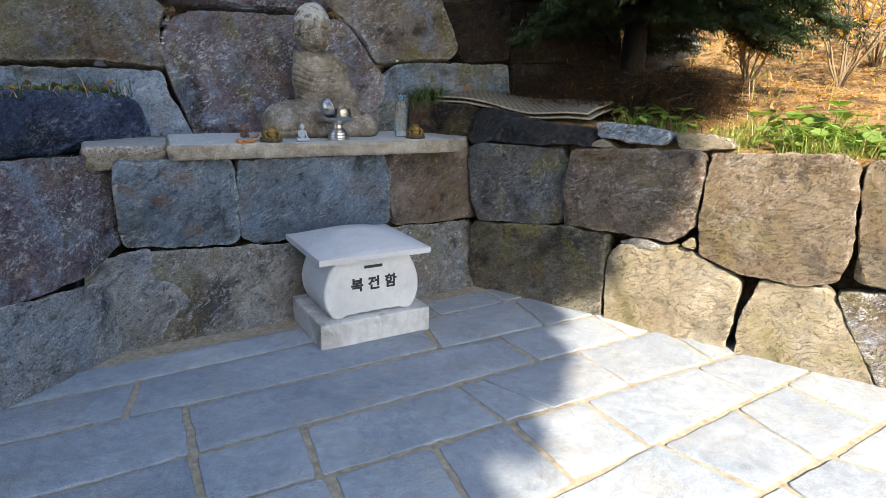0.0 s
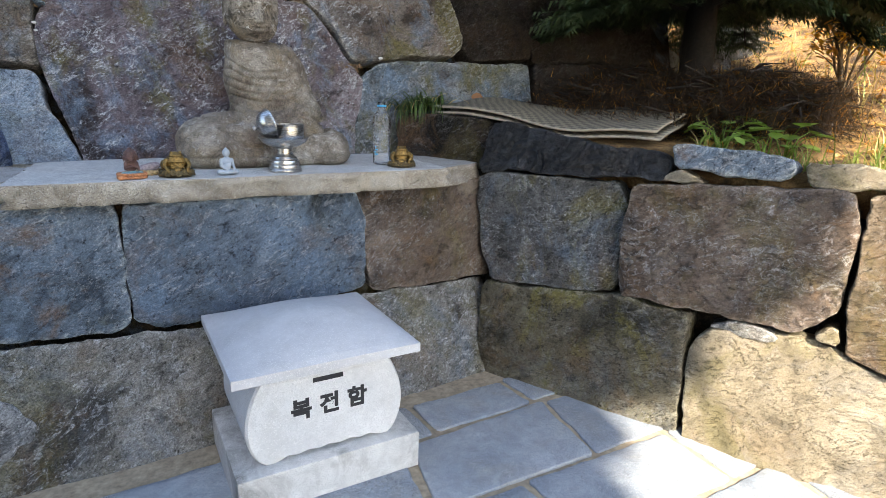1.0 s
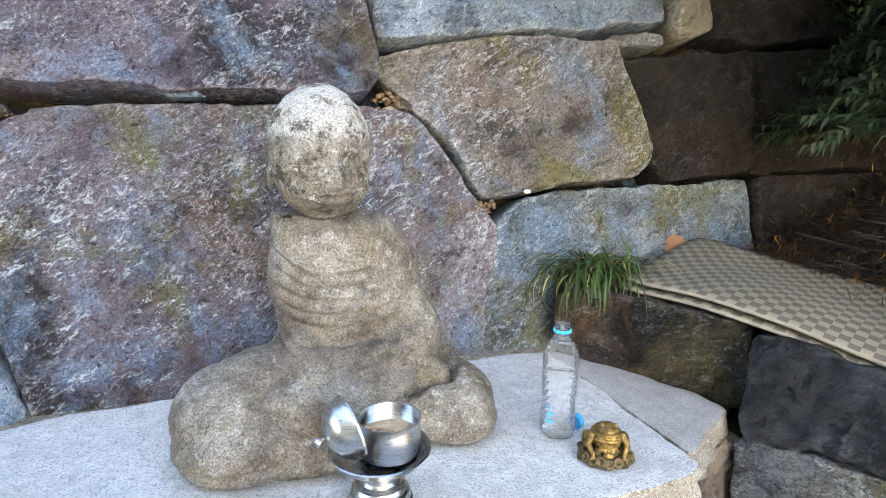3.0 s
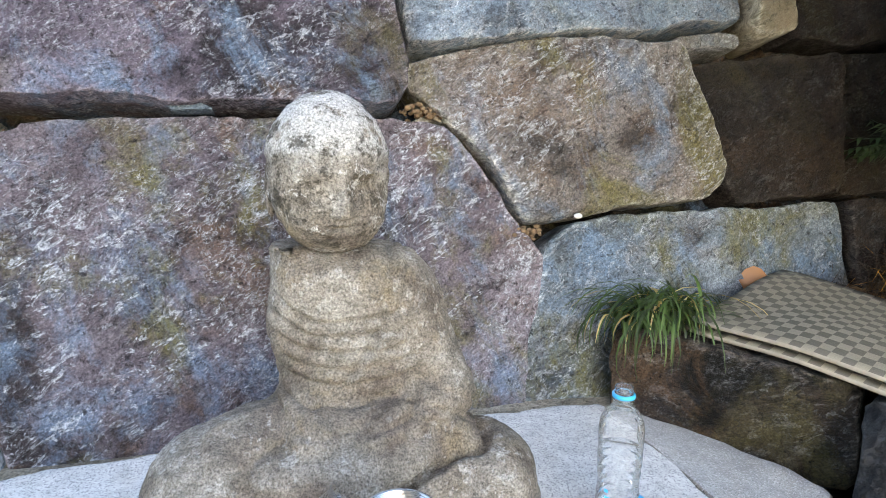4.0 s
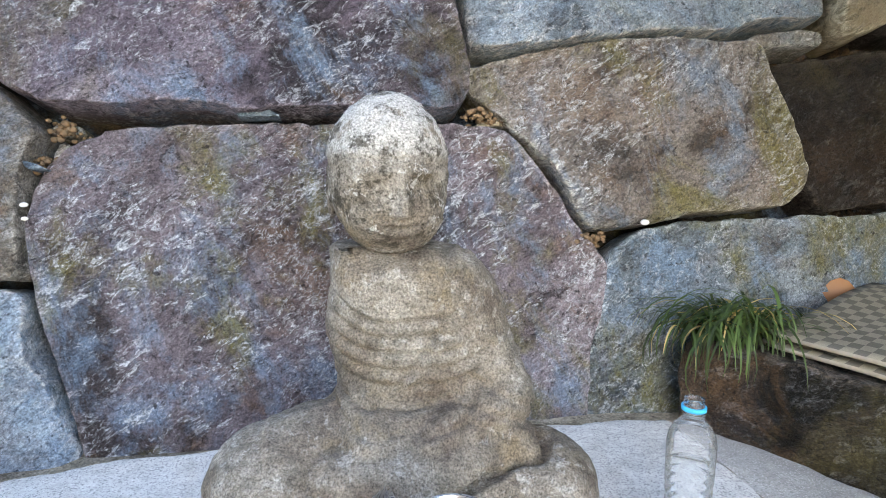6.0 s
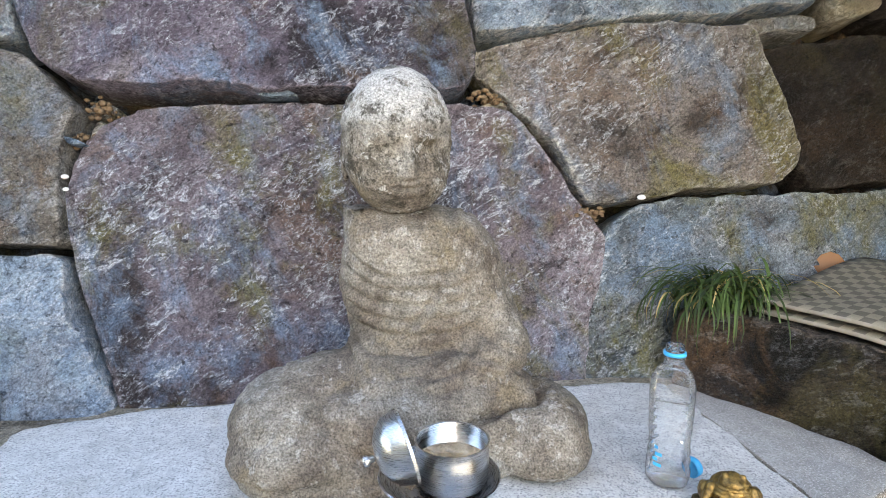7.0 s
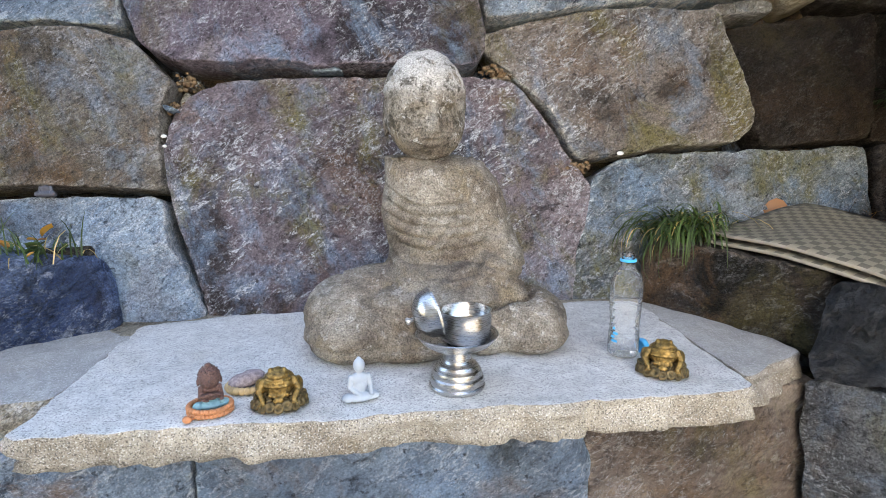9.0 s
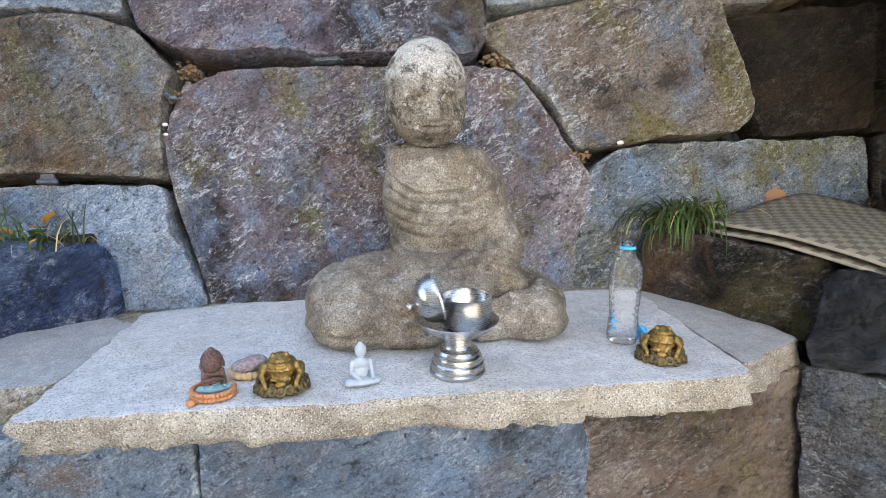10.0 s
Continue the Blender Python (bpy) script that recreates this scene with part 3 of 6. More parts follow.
stone(wall_upper, UPPER, SKY_BLUE, [(-1.95, 1.065), (-1.48, 1.06), (-1.31, 1.07), (-1.095, 1.065), (-1.075, 1.03), (-1.065, 0.95), (-1.02, 0.87), (-0.975, 0.75), (-0.98, 0.71), (-1.95, 0.71)], 0.03, 0.016, slope=(0, -0.08))
stone(wall_upper, UPPER, BLUE, [(-1.95, 1.80), (-1.19, 1.80), (-1.175, 1.54), (-1.18, 1.49), (-1.34, 1.495), (-1.48, 1.49), (-1.95, 1.49)], 0.04)
stone(wall_upper, UPPER, PURPLE, [(-2.9, 1.8), (-2.0, 1.8), (-2.02, 1.2), (-2.05, 0.72), (-2.9, 0.72)], 0.04)
for pts in ([(-1.055, 1.31), (-1.035, 1.345), (-1.02, 1.335), (-1.04, 1.28)], [(-0.21, 1.375), (-0.17, 1.40), (-0.12, 1.375)], [(-1.06, 1.36), (-1.03, 1.385), (-0.985, 1.37), (-1.02, 1.345)], [(0.03, 1.12), (0.05, 1.135), (0.06, 1.10)]):
    stone(wall_upper, UPPER, MORTAR, pts, -0.03, 0.006, 0.05, 0.008, 0.01)

stone(wall_lower, MIDDLE, BLUE, [(-1.31, 0.70), (-0.87, 0.70), (-0.86, 0.59), (-0.86, 0.36), (-0.90, 0.335), (-1.31, 0.36), (-1.32, 0.45), (-1.32, 0.59)], 0.0, 0.012)
stone(wall_lower, MIDDLE, STEEL_BLUE, [(-0.845, 0.70), (-0.16, 0.70), (-0.135, 0.60), (-0.135, 0.37), (-0.28, 0.34), (-0.62, 0.325), (-0.78, 0.315), (-0.845, 0.355), (-0.85, 0.54)], 0.015, 0.014)
stone(wall_lower, MIDDLE, COCOA, [(-0.145, 0.70), (0.375, 0.715), (0.385, 0.61), (0.39, 0.345), (-0.10, 0.35), (-0.12, 0.43), (-0.125, 0.60)], 0.0, 0.014)
stone(wall_lower, BASE, ASH, [(-1.38, 0.33), (-1.30, 0.35), (-0.86, 0.325), (-0.36, 0.305), (-0.37, -0.04), (-1.40, -0.04), (-1.38, 0.10)], 0.0, 0.012, facets=0.15)
stone(wall_lower, BASE, GREY, [(-0.34, 0.305), (-0.14, 0.335), (0.38, 0.33), (0.33, -0.04), (-0.35, -0.04)], 0.0, 0.012)
stone(wall_left, LEFT, DEEP_PURPLE, [(0.62, 0.72), (0.14, 0.73), (-0.26, 0.72), (-0.30, 0.64), (-0.27, 0.53), (-0.21, 0.38), (0.01, 0.31), (0.33, 0.30), (0.64, 0.32)], 0.0, 0.012, grow=0.014)
stone(wall_left, LEFT, PALE, [(0.66, 0.30), (0.33, 0.285), (-0.01, 0.265), (-0.06, 0.22), (-0.07, 0.13), (-0.02, -0.04), (0.32, -0.04), (0.66, -0.04)], 0.0, 0.012)
stone(wall_lower, BASE, MORTAR, [(-1.46, 0.33), (-1.375, 0.345), (-1.385, -0.04), (-1.46, -0.04)], -0.005, 0.01, 0.15, 0.01, 0.012, 0.008)
stone(wall_lower, BASE, COAT, [(-1.43, 0.335), (-1.38, 0.335), (-1.30, 0.352), (-1.22, 0.345), (-1.20, 0.30), (-1.27, 0.27), (-1.25, 0.235), (-1.17, 0.22), (-1.09, 0.14), (-1.17, 0.10), (-1.22, 0.03), (-1.20, -0.04), (-1.43, -0.04)], 0.010, 0.005, 0.03, 0.004, 0.01, 0.016, cut=1, name="plaster_patch", label="torn patch of old cement plaster", bite=0.02)
for u in (0.66, 1.35, 1.98):
    stone(wall_left, LEFT, PURPLE if u < 1 else BROWN, [(u, 0.32), (u + 0.66, 0.33), (u + 0.65, 0.73), (u + 0.02, 0.72)], 0.0, 0.014, step=0.04)
    stone(wall_left, LEFT, GREY, [(u + 0.02, -0.04), (u + 0.62, -0.04), (u + 0.64, 0.30), (u + 0.02, 0.29)], 0.0, 0.014, step=0.04)

stone(wall_right, RIGHT, DUN, [(-0.118, 0.730), (-0.02, 0.752), (0.18, 0.748), (0.40, 0.760), (0.445, 0.70), (0.435, 0.40), (-0.03, 0.352), (-0.055, 0.41)], 0.0, 0.012)
stone(wall_right, RIGHT, MOSSY, [(-0.055, 0.333), (0.48, 0.39), (0.695, 0.385), (0.69, 0.24), (0.705, -0.05), (-0.03, -0.05)], 0.0, 0.010)
stone(wall_right, RIGHT, COCOA, [(0.48, 0.76), (1.03, 0.795), (1.06, 0.72), (1.06, 0.49), (0.97, 0.405), (0.78, 0.415), (0.48, 0.405), (0.455, 0.47), (0.46, 0.64)], 0.02, 0.022, crags=0.6)
stone(wall_right, RIGHT, BROWN, [(1.08, 0.79), (1.54, 0.82), (1.58, 0.78), (1.61, 0.47), (1.59, 0.36), (1.48, 0.325), (1.30, 0.325), (1.10, 0.365), (1.08, 0.49), (1.085, 0.66)], 0.03, 0.016, crags=0.6)
stone(wall_right, RIGHT, TAN, [(0.715, 0.29), (0.76, 0.355), (1.01, 0.385), (1.09, 0.36), (1.265, 0.29), (1.26, 0.14), (1.25, -0.05), (0.74, -0.05), (0.715, 0.17)], 0.01, 0.020, crags=0.3)
stone(wall_right, RIGHT, TAN, [(1.295, 0.15), (1.34, 0.305), (1.57, 0.32), (1.64, 0.22), (1.78, 0.0), (1.78, -0.05), (1.30, -0.05)], 0.0, 0.018)
stone(wall_right, RIGHT, OLIVE, [(1.60, 0.31), (1.74, 0.34), (1.95, 0.35), (2.05, -0.05), (1.82, -0.05), (1.665, 0.18)], 0.0, 0.016)
stone(wall_right, RIGHT, BROWN, [(1.60, 0.76), (1.62, 0.81), (2.02, 0.84), (2.04, 0.37), (1.74, 0.365), (1.645, 0.37)], 0.02, 0.016)
for u in (2.06, 2.75, 3.4):
    stone(wall_right, RIGHT, TAN, [(u, -0.05), (u + 0.65, -0.05), (u + 0.64, 0.37), (u + 0.02, 0.36)], 0.0, 0.016, step=0.04)
    stone(wall_right, RIGHT, BROWN, [(u, 0.39), (u + 0.66, 0.40), (u + 0.64, 0.84), (u + 0.03, 0.83)], 0.0, 0.016, step=0.04)
stone(wall_right, RIGHT, GREY, [(0.75, 0.37), (0.84, 0.40), (0.93, 0.38), (0.92, 0.355)], 0.0, 0.004, 0.1, 0.008, 0.01)
stone(wall_right, RIGHT, TAN, [(1.02, 0.40), (1.06, 0.435), (1.075, 0.395)], 0.0, 0.004, 0.1, 0.008, 0.01)
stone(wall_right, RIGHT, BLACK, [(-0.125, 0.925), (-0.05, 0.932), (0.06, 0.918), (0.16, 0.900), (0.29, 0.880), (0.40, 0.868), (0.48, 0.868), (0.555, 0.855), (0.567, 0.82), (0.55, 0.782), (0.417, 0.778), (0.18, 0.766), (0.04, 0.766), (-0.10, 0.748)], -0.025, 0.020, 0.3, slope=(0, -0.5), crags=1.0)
stone(wall_right, RIGHT, BLUE, [(0.575, 0.895), (0.87, 0.875), (0.90, 0.845), (0.87, 0.81), (0.585, 0.825)], 0.0, 0.006, 0.2, 0.015)
stone(wall_right, RIGHT, TAN, [(0.55, 0.775), (0.59, 0.81), (0.67, 0.79)], -0.01, 0.004, 0.15, 0.008, 0.01)
stone(wall_right, RIGHT, TAN, [(0.92, 0.865), (1.13, 0.86), (1.16, 0.815), (0.94, 0.80)], -0.03, 0.006, 0.2, 0.012)
stone(wall_right, NOOK, SHADE_UMBER, [(-0.05, 0.935), (0.16, 0.938), (0.375, 0.925), (0.39, 0.74), (0.19, 0.74), (-0.04, 0.74)], 0.0, 0.010, 0.25)
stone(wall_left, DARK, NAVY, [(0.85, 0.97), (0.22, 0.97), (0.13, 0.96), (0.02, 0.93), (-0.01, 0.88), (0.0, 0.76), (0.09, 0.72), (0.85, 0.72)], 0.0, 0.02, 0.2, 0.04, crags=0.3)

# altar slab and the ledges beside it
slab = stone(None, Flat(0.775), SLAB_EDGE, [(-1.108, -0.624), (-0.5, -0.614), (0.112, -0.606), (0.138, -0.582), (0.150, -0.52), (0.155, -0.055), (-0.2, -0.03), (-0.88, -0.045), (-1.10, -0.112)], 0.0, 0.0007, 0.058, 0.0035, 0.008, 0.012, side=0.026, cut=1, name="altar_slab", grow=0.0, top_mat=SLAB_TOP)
tagged(slab, "thick granite altar slab with rough split edges", "altar")
stone(wall_lower, Flat(0.763), MORTAR, [(-1.42, -0.50), (-1.12, -0.47), (-1.10, -0.14), (-1.10, 0.05), (-1.45, 0.05)], 0.0, 0.003, 0.085, 0.01, 0.02, 0.01, side=0.02, name="ledge_stone", top_mat=LEDGE_TOP)
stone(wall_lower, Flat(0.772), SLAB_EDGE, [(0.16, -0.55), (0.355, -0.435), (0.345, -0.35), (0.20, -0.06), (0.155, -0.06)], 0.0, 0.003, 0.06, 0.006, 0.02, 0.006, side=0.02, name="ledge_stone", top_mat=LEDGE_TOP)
bm = bmesh.new()
box(bm, -1.2, 0.3, -0.14, 0.1, 0.6, 0.764)
tagged(part("trim_mortar_bed", bm, MORTAR, smooth=False), "sandy mortar bed behind the altar slab", "mortar", kind="structure")

# ---- ground ----
bm = bmesh.new()
box(bm, -14, 14, -24, 0.4, -0.4, -0.007)
ground = tagged(part("ground", bm, JOINT, smooth=False), "sandy mortar bed between paving stones", "ground", kind="structure")
pavement = tagged(empty("pavement"), "paving of large grey granite flagstones", "paving", kind="structure")
# joints across the yard: y = a + b * x
JOINT_LINES = [(-0.745, 0.10), (-0.935, 0.095), (-1.245, 0.045), (-1.522, 0.06), (-1.815, 0.03), (-2.125, 0.11), (-2.42, 0.09), (-2.74, 0.10), (-3.08, 0.10), (-3.44, 0.10), (-3.84, 0.10), (-4.3, 0.10)]
JOINT_CROSS = [
    (-1.9, -0.62, -0.05, 0.33, 1.3),
    (-2.6, -1.82, -1.315, -0.18, 0.36, 0.75, 1.35),
    (-2.6, -1.85, -1.16, 0.088, 0.62, 1.35),
    (-2.6, -1.75, -1.155, -0.85, -0.262, -0.11, 0.30, 0.78, 1.4),
    (-2.6, -1.5, -0.838, -0.53, -0.235, 0.075, 0.66, 1.5),
    (-2.6, -1.9, -1.1, -0.45, 0.16, 0.50, 0.85, 1.7),
    (-2.6, -1.4, -0.7, 0.0, 0.28, 0.62, 1.2, 1.9),
    (-2.6, -1.8, -1.0, -0.35, 0.4, 1.1, 2.0),
    (-2.6, -1.5, -0.6, 0.2, 0.9, 2.0),
    (-2.6, -1.9, -1.0, 0.0, 1.0, 2.2),
    (-2.6, -1.4, -0.3, 0.8, 2.2),
]
rng = random.Random(5)
for row, ((a1, b1), (a0, b0), xs) in enumerate(zip(JOINT_LINES, JOINT_LINES[1:], JOINT_CROSS)):
    skew = [rng.uniform(-0.02, 0.02) if row < 5 else rng.uniform(-0.09, 0.09) for _ in xs]
    for k, (a, b) in enumerate(zip(xs, xs[1:])):
        j = [rng.uniform(-0.006, 0.006) for _ in range(8)]
        g = 0.004 if (row == 3 and k in (4, 5)) else 0.011
        xa0, xa1, xb0, xb1 = a + skew[k], a - skew[k], b + skew[k + 1], b - skew[k + 1]
        if row == 3 and k == 4:
            xb0, xb1 = -0.055, -0.175
        if row == 3 and k == 5:
            xa0, xa1 = -0.055, -0.175
        stone(pavement, Flat(rng.uniform(-0.002, 0.002)), PAVER, [(xa0 + g + j[0], a0 + b0 * xa0 + 0.010 + j[1]), (xb0 - g + j[2], a0 + b0 * xb0 + 0.010 + j[3]), (xb1 - g + j[4], a1 + b1 * xb1 - 0.010 + j[5]), (xa1 + g + j[6], a1 + b1 * xa1 - 0.010 + j[7])], 0.0, 0.0018, 0.03, 0.005, 0.025, 0.006, side=0.0, cut=1, name="paver", bite=0.008, grow=0.0)

# earth behind and above the walls
EARTH_LEDGE = [(-1.36, -0.36), (-1.58, -0.55), (-2.98, -1.97), (-3.6, -1.5), (-3.6, 0.25), (-1.2, 0.05)]
ledge = stone(None, Flat(0.715), EARTH, EARTH_LEDGE, 0.0, 0.02, 0.3, 0.03, 0.05, 0.01, name="ground_ledge")
tagged(ledge, "dark soil on top of the low wall", "soil", kind="structure")
ledge = stone(None, Flat(0.95), EARTH, [(-1.26, -0.03), (-1.88, -0.46), (-2.2, -0.45), (-2.2, 0.12), (-1.2, 0.12)], 0.0, 0.01, 0.22, 0.02, 0.03, 0.01, name="ground_ledge")
tagged(ledge, "dark soil pocket above a slate block", "soil", kind="structure")


def smooth01(x):
    x = max(0.0, min(1.0, x))
    return x * x * (3 - 2 * x)


def bank_height(x, y):
    """Height of the planted bank behind the right-hand wall."""
    rel = Vector((x - 0.31, y + 0.62))
    s = rel.dot(Vector((0.886, 0.464)))
    u = rel.dot(Vector((0.464, -0.886)))
    base = 0.85 - 0.06 * smooth01((u - 0.5) / 0.5)
    z = base + 0.08 * max(0, s) + 0.11 * max(0, s - 0.5) + 0.15 * max(0, s - 2.6)
    z += 0.035 * noise.fractal((x * 1.7, y * 1.7, 0), 1.0, 2.0, 4) * min(1, s * 2)
    return z


LITTER, n_, l_, b_ = material("needle_litter")
v_ = coords(n_, l_, spread=0)
c_ = ramp(n_, l_, noise_tex(n_, l_, v_, 5, 8, 0.75, 0.6), [(0.34, (0.04, 0.028, 0.017)), (0.46, (0.17, 0.095, 0.038)), (0.58, (0.46, 0.29, 0.12)), (0.74, (0.22, 0.18, 0.07))])
c_ = mix(n_, l_, 0.8, c_, ramp(n_, l_, noise_tex(n_, l_, coords(n_, l_, (1, 3, 1), (0, 0, 35), 0), 70, 6, 0.8, 2.0), [(0.35, 0.4), (0.65, 1.5)]), "MULTIPLY")
l_.new(c_, b_.inputs["Base Color"])
b_.inputs["Roughness"].default_value = 0.95
bump(n_, l_, b_, [(noise_tex(n_, l_, v_, 60, 6, 0.8), 0.9, 0.02)])

bm = bmesh.new()
ss = [0.08, 0.14, 0.2, 0.3, 0.42, 0.55, 0.7, 0.85, 1.0, 1.2, 1.4, 1.6, 1.8, 2.1, 2.4, 2.8, 3.2, 3.7, 4.3, 5, 6, 7.5, 9, 11, 14, 18, 24]
us = [-30, -22, -16, -12, -9, -7, -5.5, -4.5, -3.7, -3, -2.5, -2, -1.6, -1.3, -1, -0.8, -0.6, -0.45, -0.3, -0.15] + [0.1 * k for k in range(0, 25)] + [2.8, 3.3, 4, 5, 6.5, 8, 11, 15]
grid = []
for s in ss:
    row = []
    for u in us:
        x, y = 0.39 + 0.886 * s + 0.464 * u, -0.58 + 0.464 * s - 0.886 * u
        row.append(bm.verts.new((x, y, bank_height(x, y))))
    grid.append(row)
grid.insert(0, [bm.verts.new(v.co + Vector((0.05, 0.025, -0.35))) for v in grid[0]])
for a, b in zip(grid, grid[1:]):
    for i in range(len(us) - 1):
        quad = [a[i], a[i + 1], b[i + 1], b[i]]
        if all(v.co.y < -0.6 or v.co.x > 1.0 or (v.co - NOOK.o).dot(NOOK.n) < -0.06 for v in quad):
            bm.faces.new([a[i], a[i + 1], b[i + 1], b[i]])
bmesh.ops.delete(bm, geom=[v for v in bm.verts if not v.link_faces], context="VERTS")
bmesh.ops.recalc_face_normals(bm, faces=bm.faces)
tagged(part("ground_bank", bm, LITTER), "sloping bank of orange needle litter and soil", "bank", kind="structure")


def leaf_material(name, colour, translucent=0.35, rough=0.55, vary=0.4):
    m, n, l, b = material(name)
    geo = n.new("ShaderNodeNewGeometry")
    lo = tuple(c * (1 - vary) for c in colour)
    hi = tuple(c * (1 + vary) for c in colour)
    l.new(ramp(n, l, geo.outputs["Random Per Island"], [(0.0, lo), (1.0, hi)]), b.inputs["Base Color"])
    b.inputs["Roughness"].default_value = rough
    tr = n.new("ShaderNodeBsdfTranslucent")
    tr.inputs["Color"].default_value = (colour[0] * 1.6, colour[1] * 1.6, colour[2] * 0.8, 1)
    mx = n.new("ShaderNodeMixShader")
    mx.inputs[0].default_value = translucent
    l.new(b.outputs[0], mx.inputs[1])
    l.new(tr.outputs[0], mx.inputs[2])
    l.new(mx.outputs[0], n["Material Output"].inputs["Surface"])
    return m


GRASS = leaf_material("grass_blade", (0.20, 0.25, 0.05), 0.25)
SEDGE = leaf_material("sedge_blade", (0.050, 0.085, 0.020), 0.2, vary=0.7)
STRAW = leaf_material("dry_blade", (0.50, 0.37, 0.18))
NEEDLE = leaf_material("conifer_needles", (0.028, 0.048, 0.018), 0.12)
BROAD = leaf_material("broad_leaf", (0.17, 0.27, 0.055), 0.3)
RUSSET = leaf_material("russet_leaf", (0.55, 0.27, 0.06), 0.3)
# rust brown lowered to carry the shade under the trees
SHADE_RUST_NEEDLE = leaf_material("shade_darkened_rusty_needles", (0.032, 0.018, 0.009), 0.08)
AMBER = leaf_material("amber_leaf", (0.66, 0.40, 0.05), 0.35)
DRY_LEAF = leaf_material("dry_brown_leaf", (0.30, 0.14, 0.06), 0.15)
BARK = plain("bark", (0.022, 0.017, 0.014), 0.95, vary=0.5, scale=60, relief=0.01)
TWIG = plain("dry_twig", (0.20, 0.15, 0.10), 0.9, vary=0.3, scale=90)


def blade(bm, at, heading, length, width, droop, rise, seg=5, mat=0):
    """One arching blade."""
    p = Vector(at)
    side = Vector((-math.sin(heading), math.cos(heading), 0))
    ahead = Vector((math.cos(heading), math.sin(heading), 0))
    prev = None
    ang = rise
    for k in range(seg + 1):
        f = k / seg
        w = width * (1 - f ** 1.6) * 0.5 + 0.0004
        pair = (bm.verts.new(p - side * w), bm.verts.new(p + side * w))
        if prev:
            bm.faces.new([prev[0], prev[1], pair[1], pair[0]]).material_index = mat
        prev = pair
        p = p + (ahead * math.cos(ang) + Vector((0, 0, 1)) * math.sin(ang)) * (length / seg)
        ang -= droop / seg


def leaf(bm, at, heading, pitch, size, aspect=0.6, mat=0, curl=0.15):
    m = pose(*at) @ Matrix.Rotation(heading, 4, "Z") @ Matrix.Rotation(-pitch, 4, "Y")
    prof = [(0, 0.02), (0.2, 0.36), (0.45, 0.5), (0.7, 0.42), (0.88, 0.2), (1.0, 0.02)]
    prev = None
    for f, w in prof:
        row = [bm.verts.new(m @ Vector((f * size, s * w * size * aspect, curl * size * (abs(s) - f * f)))) for s in (-1, 0, 1)]
        if prev:
            for i in (0, 1):
                bm.faces.new([prev[i], prev[i + 1], row[i + 1], row[i]]).material_index = mat
        prev = row


# sedge tuft by the folded mat
rng = random.Random(11)
bm = bmesh.new()
for _ in range(330):
    at = (0.30 + rng.gauss(0, 0.045), -0.050 + rng.gauss(0, 0.03), 0.955)
    h = rng.uniform(0, 2 * math.pi) if rng.random() < 0.45 else rng.gauss(math.radians(205), 0.7)
    blade(bm, at, h, rng.uniform(0.09, 0.235), rng.uniform(0.004, 0.008), rng.uniform(2.1, 3.8), rng.uniform(0.5, 1.4), 7, 1 if rng.random() < 0.14 else 0)
tagged(part("sedge_tuft", bm, [SEDGE, STRAW]), "tuft of arching dark green sedge on the wall", "grass")
bm = bmesh.new()
leaf(bm, (-0.03, 0, 0), 0.0, 0.0, 0.07, 0.95, curl=0.12)
dry = tagged(part("dry_leaf", bm, DRY_LEAF), "single dry brown leaf beside the folded mat", "leaf")
dry.matrix_world = pose(0.60, 0.035, 1.0, 75, 0, -40)

# grass, leaves and weeds on the bank
rng = random.Random(3)
bm = bmesh.new()
for _ in range(9000):
    u, s = rng.uniform(0.6, 2.8), abs(rng.gauss(0, 0.36)) + 0.06
    if u > 2.0 and rng.random() < 0.4:
        continue
    x, y = 0.39 + 0.886 * s + 0.464 * u, -0.58 + 0.464 * s - 0.886 * u
    if u < 1.05 and (s > 0.3 or rng.random() < 0.6):
        continue
    patch = noise.noise((x * 4.1, y * 4.1, 4.0)) + 0.12 - s * 0.2
    if patch < rng.uniform(-0.2, 0.35):
        continue
    blade(bm, (x, y, bank_height(x, y) - 0.01), rng.uniform(0, 6.28), rng.uniform(0.04, 0.15), rng.uniform(0.002, 0.0045), rng.uniform(0.4, 1.8), rng.uniform(0.8, 1.5), 4, rng.choice((0, 0, 0, 1, 2)))
tagged(part("grass", bm, [GRASS, STRAW, BROAD]), "green and straw-coloured grass on the bank", "grass", kind="stuff")
bm = bmesh.new()
for _ in range(4200):
    u, s = rng.uniform(-1.2, 3.2), rng.uniform(0.3, 5.5)
    x, y = 0.39 + 0.886 * s + 0.464 * u, -0.58 + 0.464 * s - 0.886 * u
    if (y > 0.02 and x < 1.85) or (x < 1.25 and rng.random() < 0.9):
        continue
    leaf(bm, (x, y, bank_height(x, y) + 0.005), rng.uniform(0, 6.28), rng.uniform(-0.3, 0.7), rng.uniform(0.012, 0.034), 0.7, 1 if rng.random() < 0.45 else 0, 0.3)
tagged(part("leaf_litter", bm, [RUSSET, STRAW]), "fallen russet and straw leaves on the bank", "leaves", kind="stuff")
bm = bmesh.new()
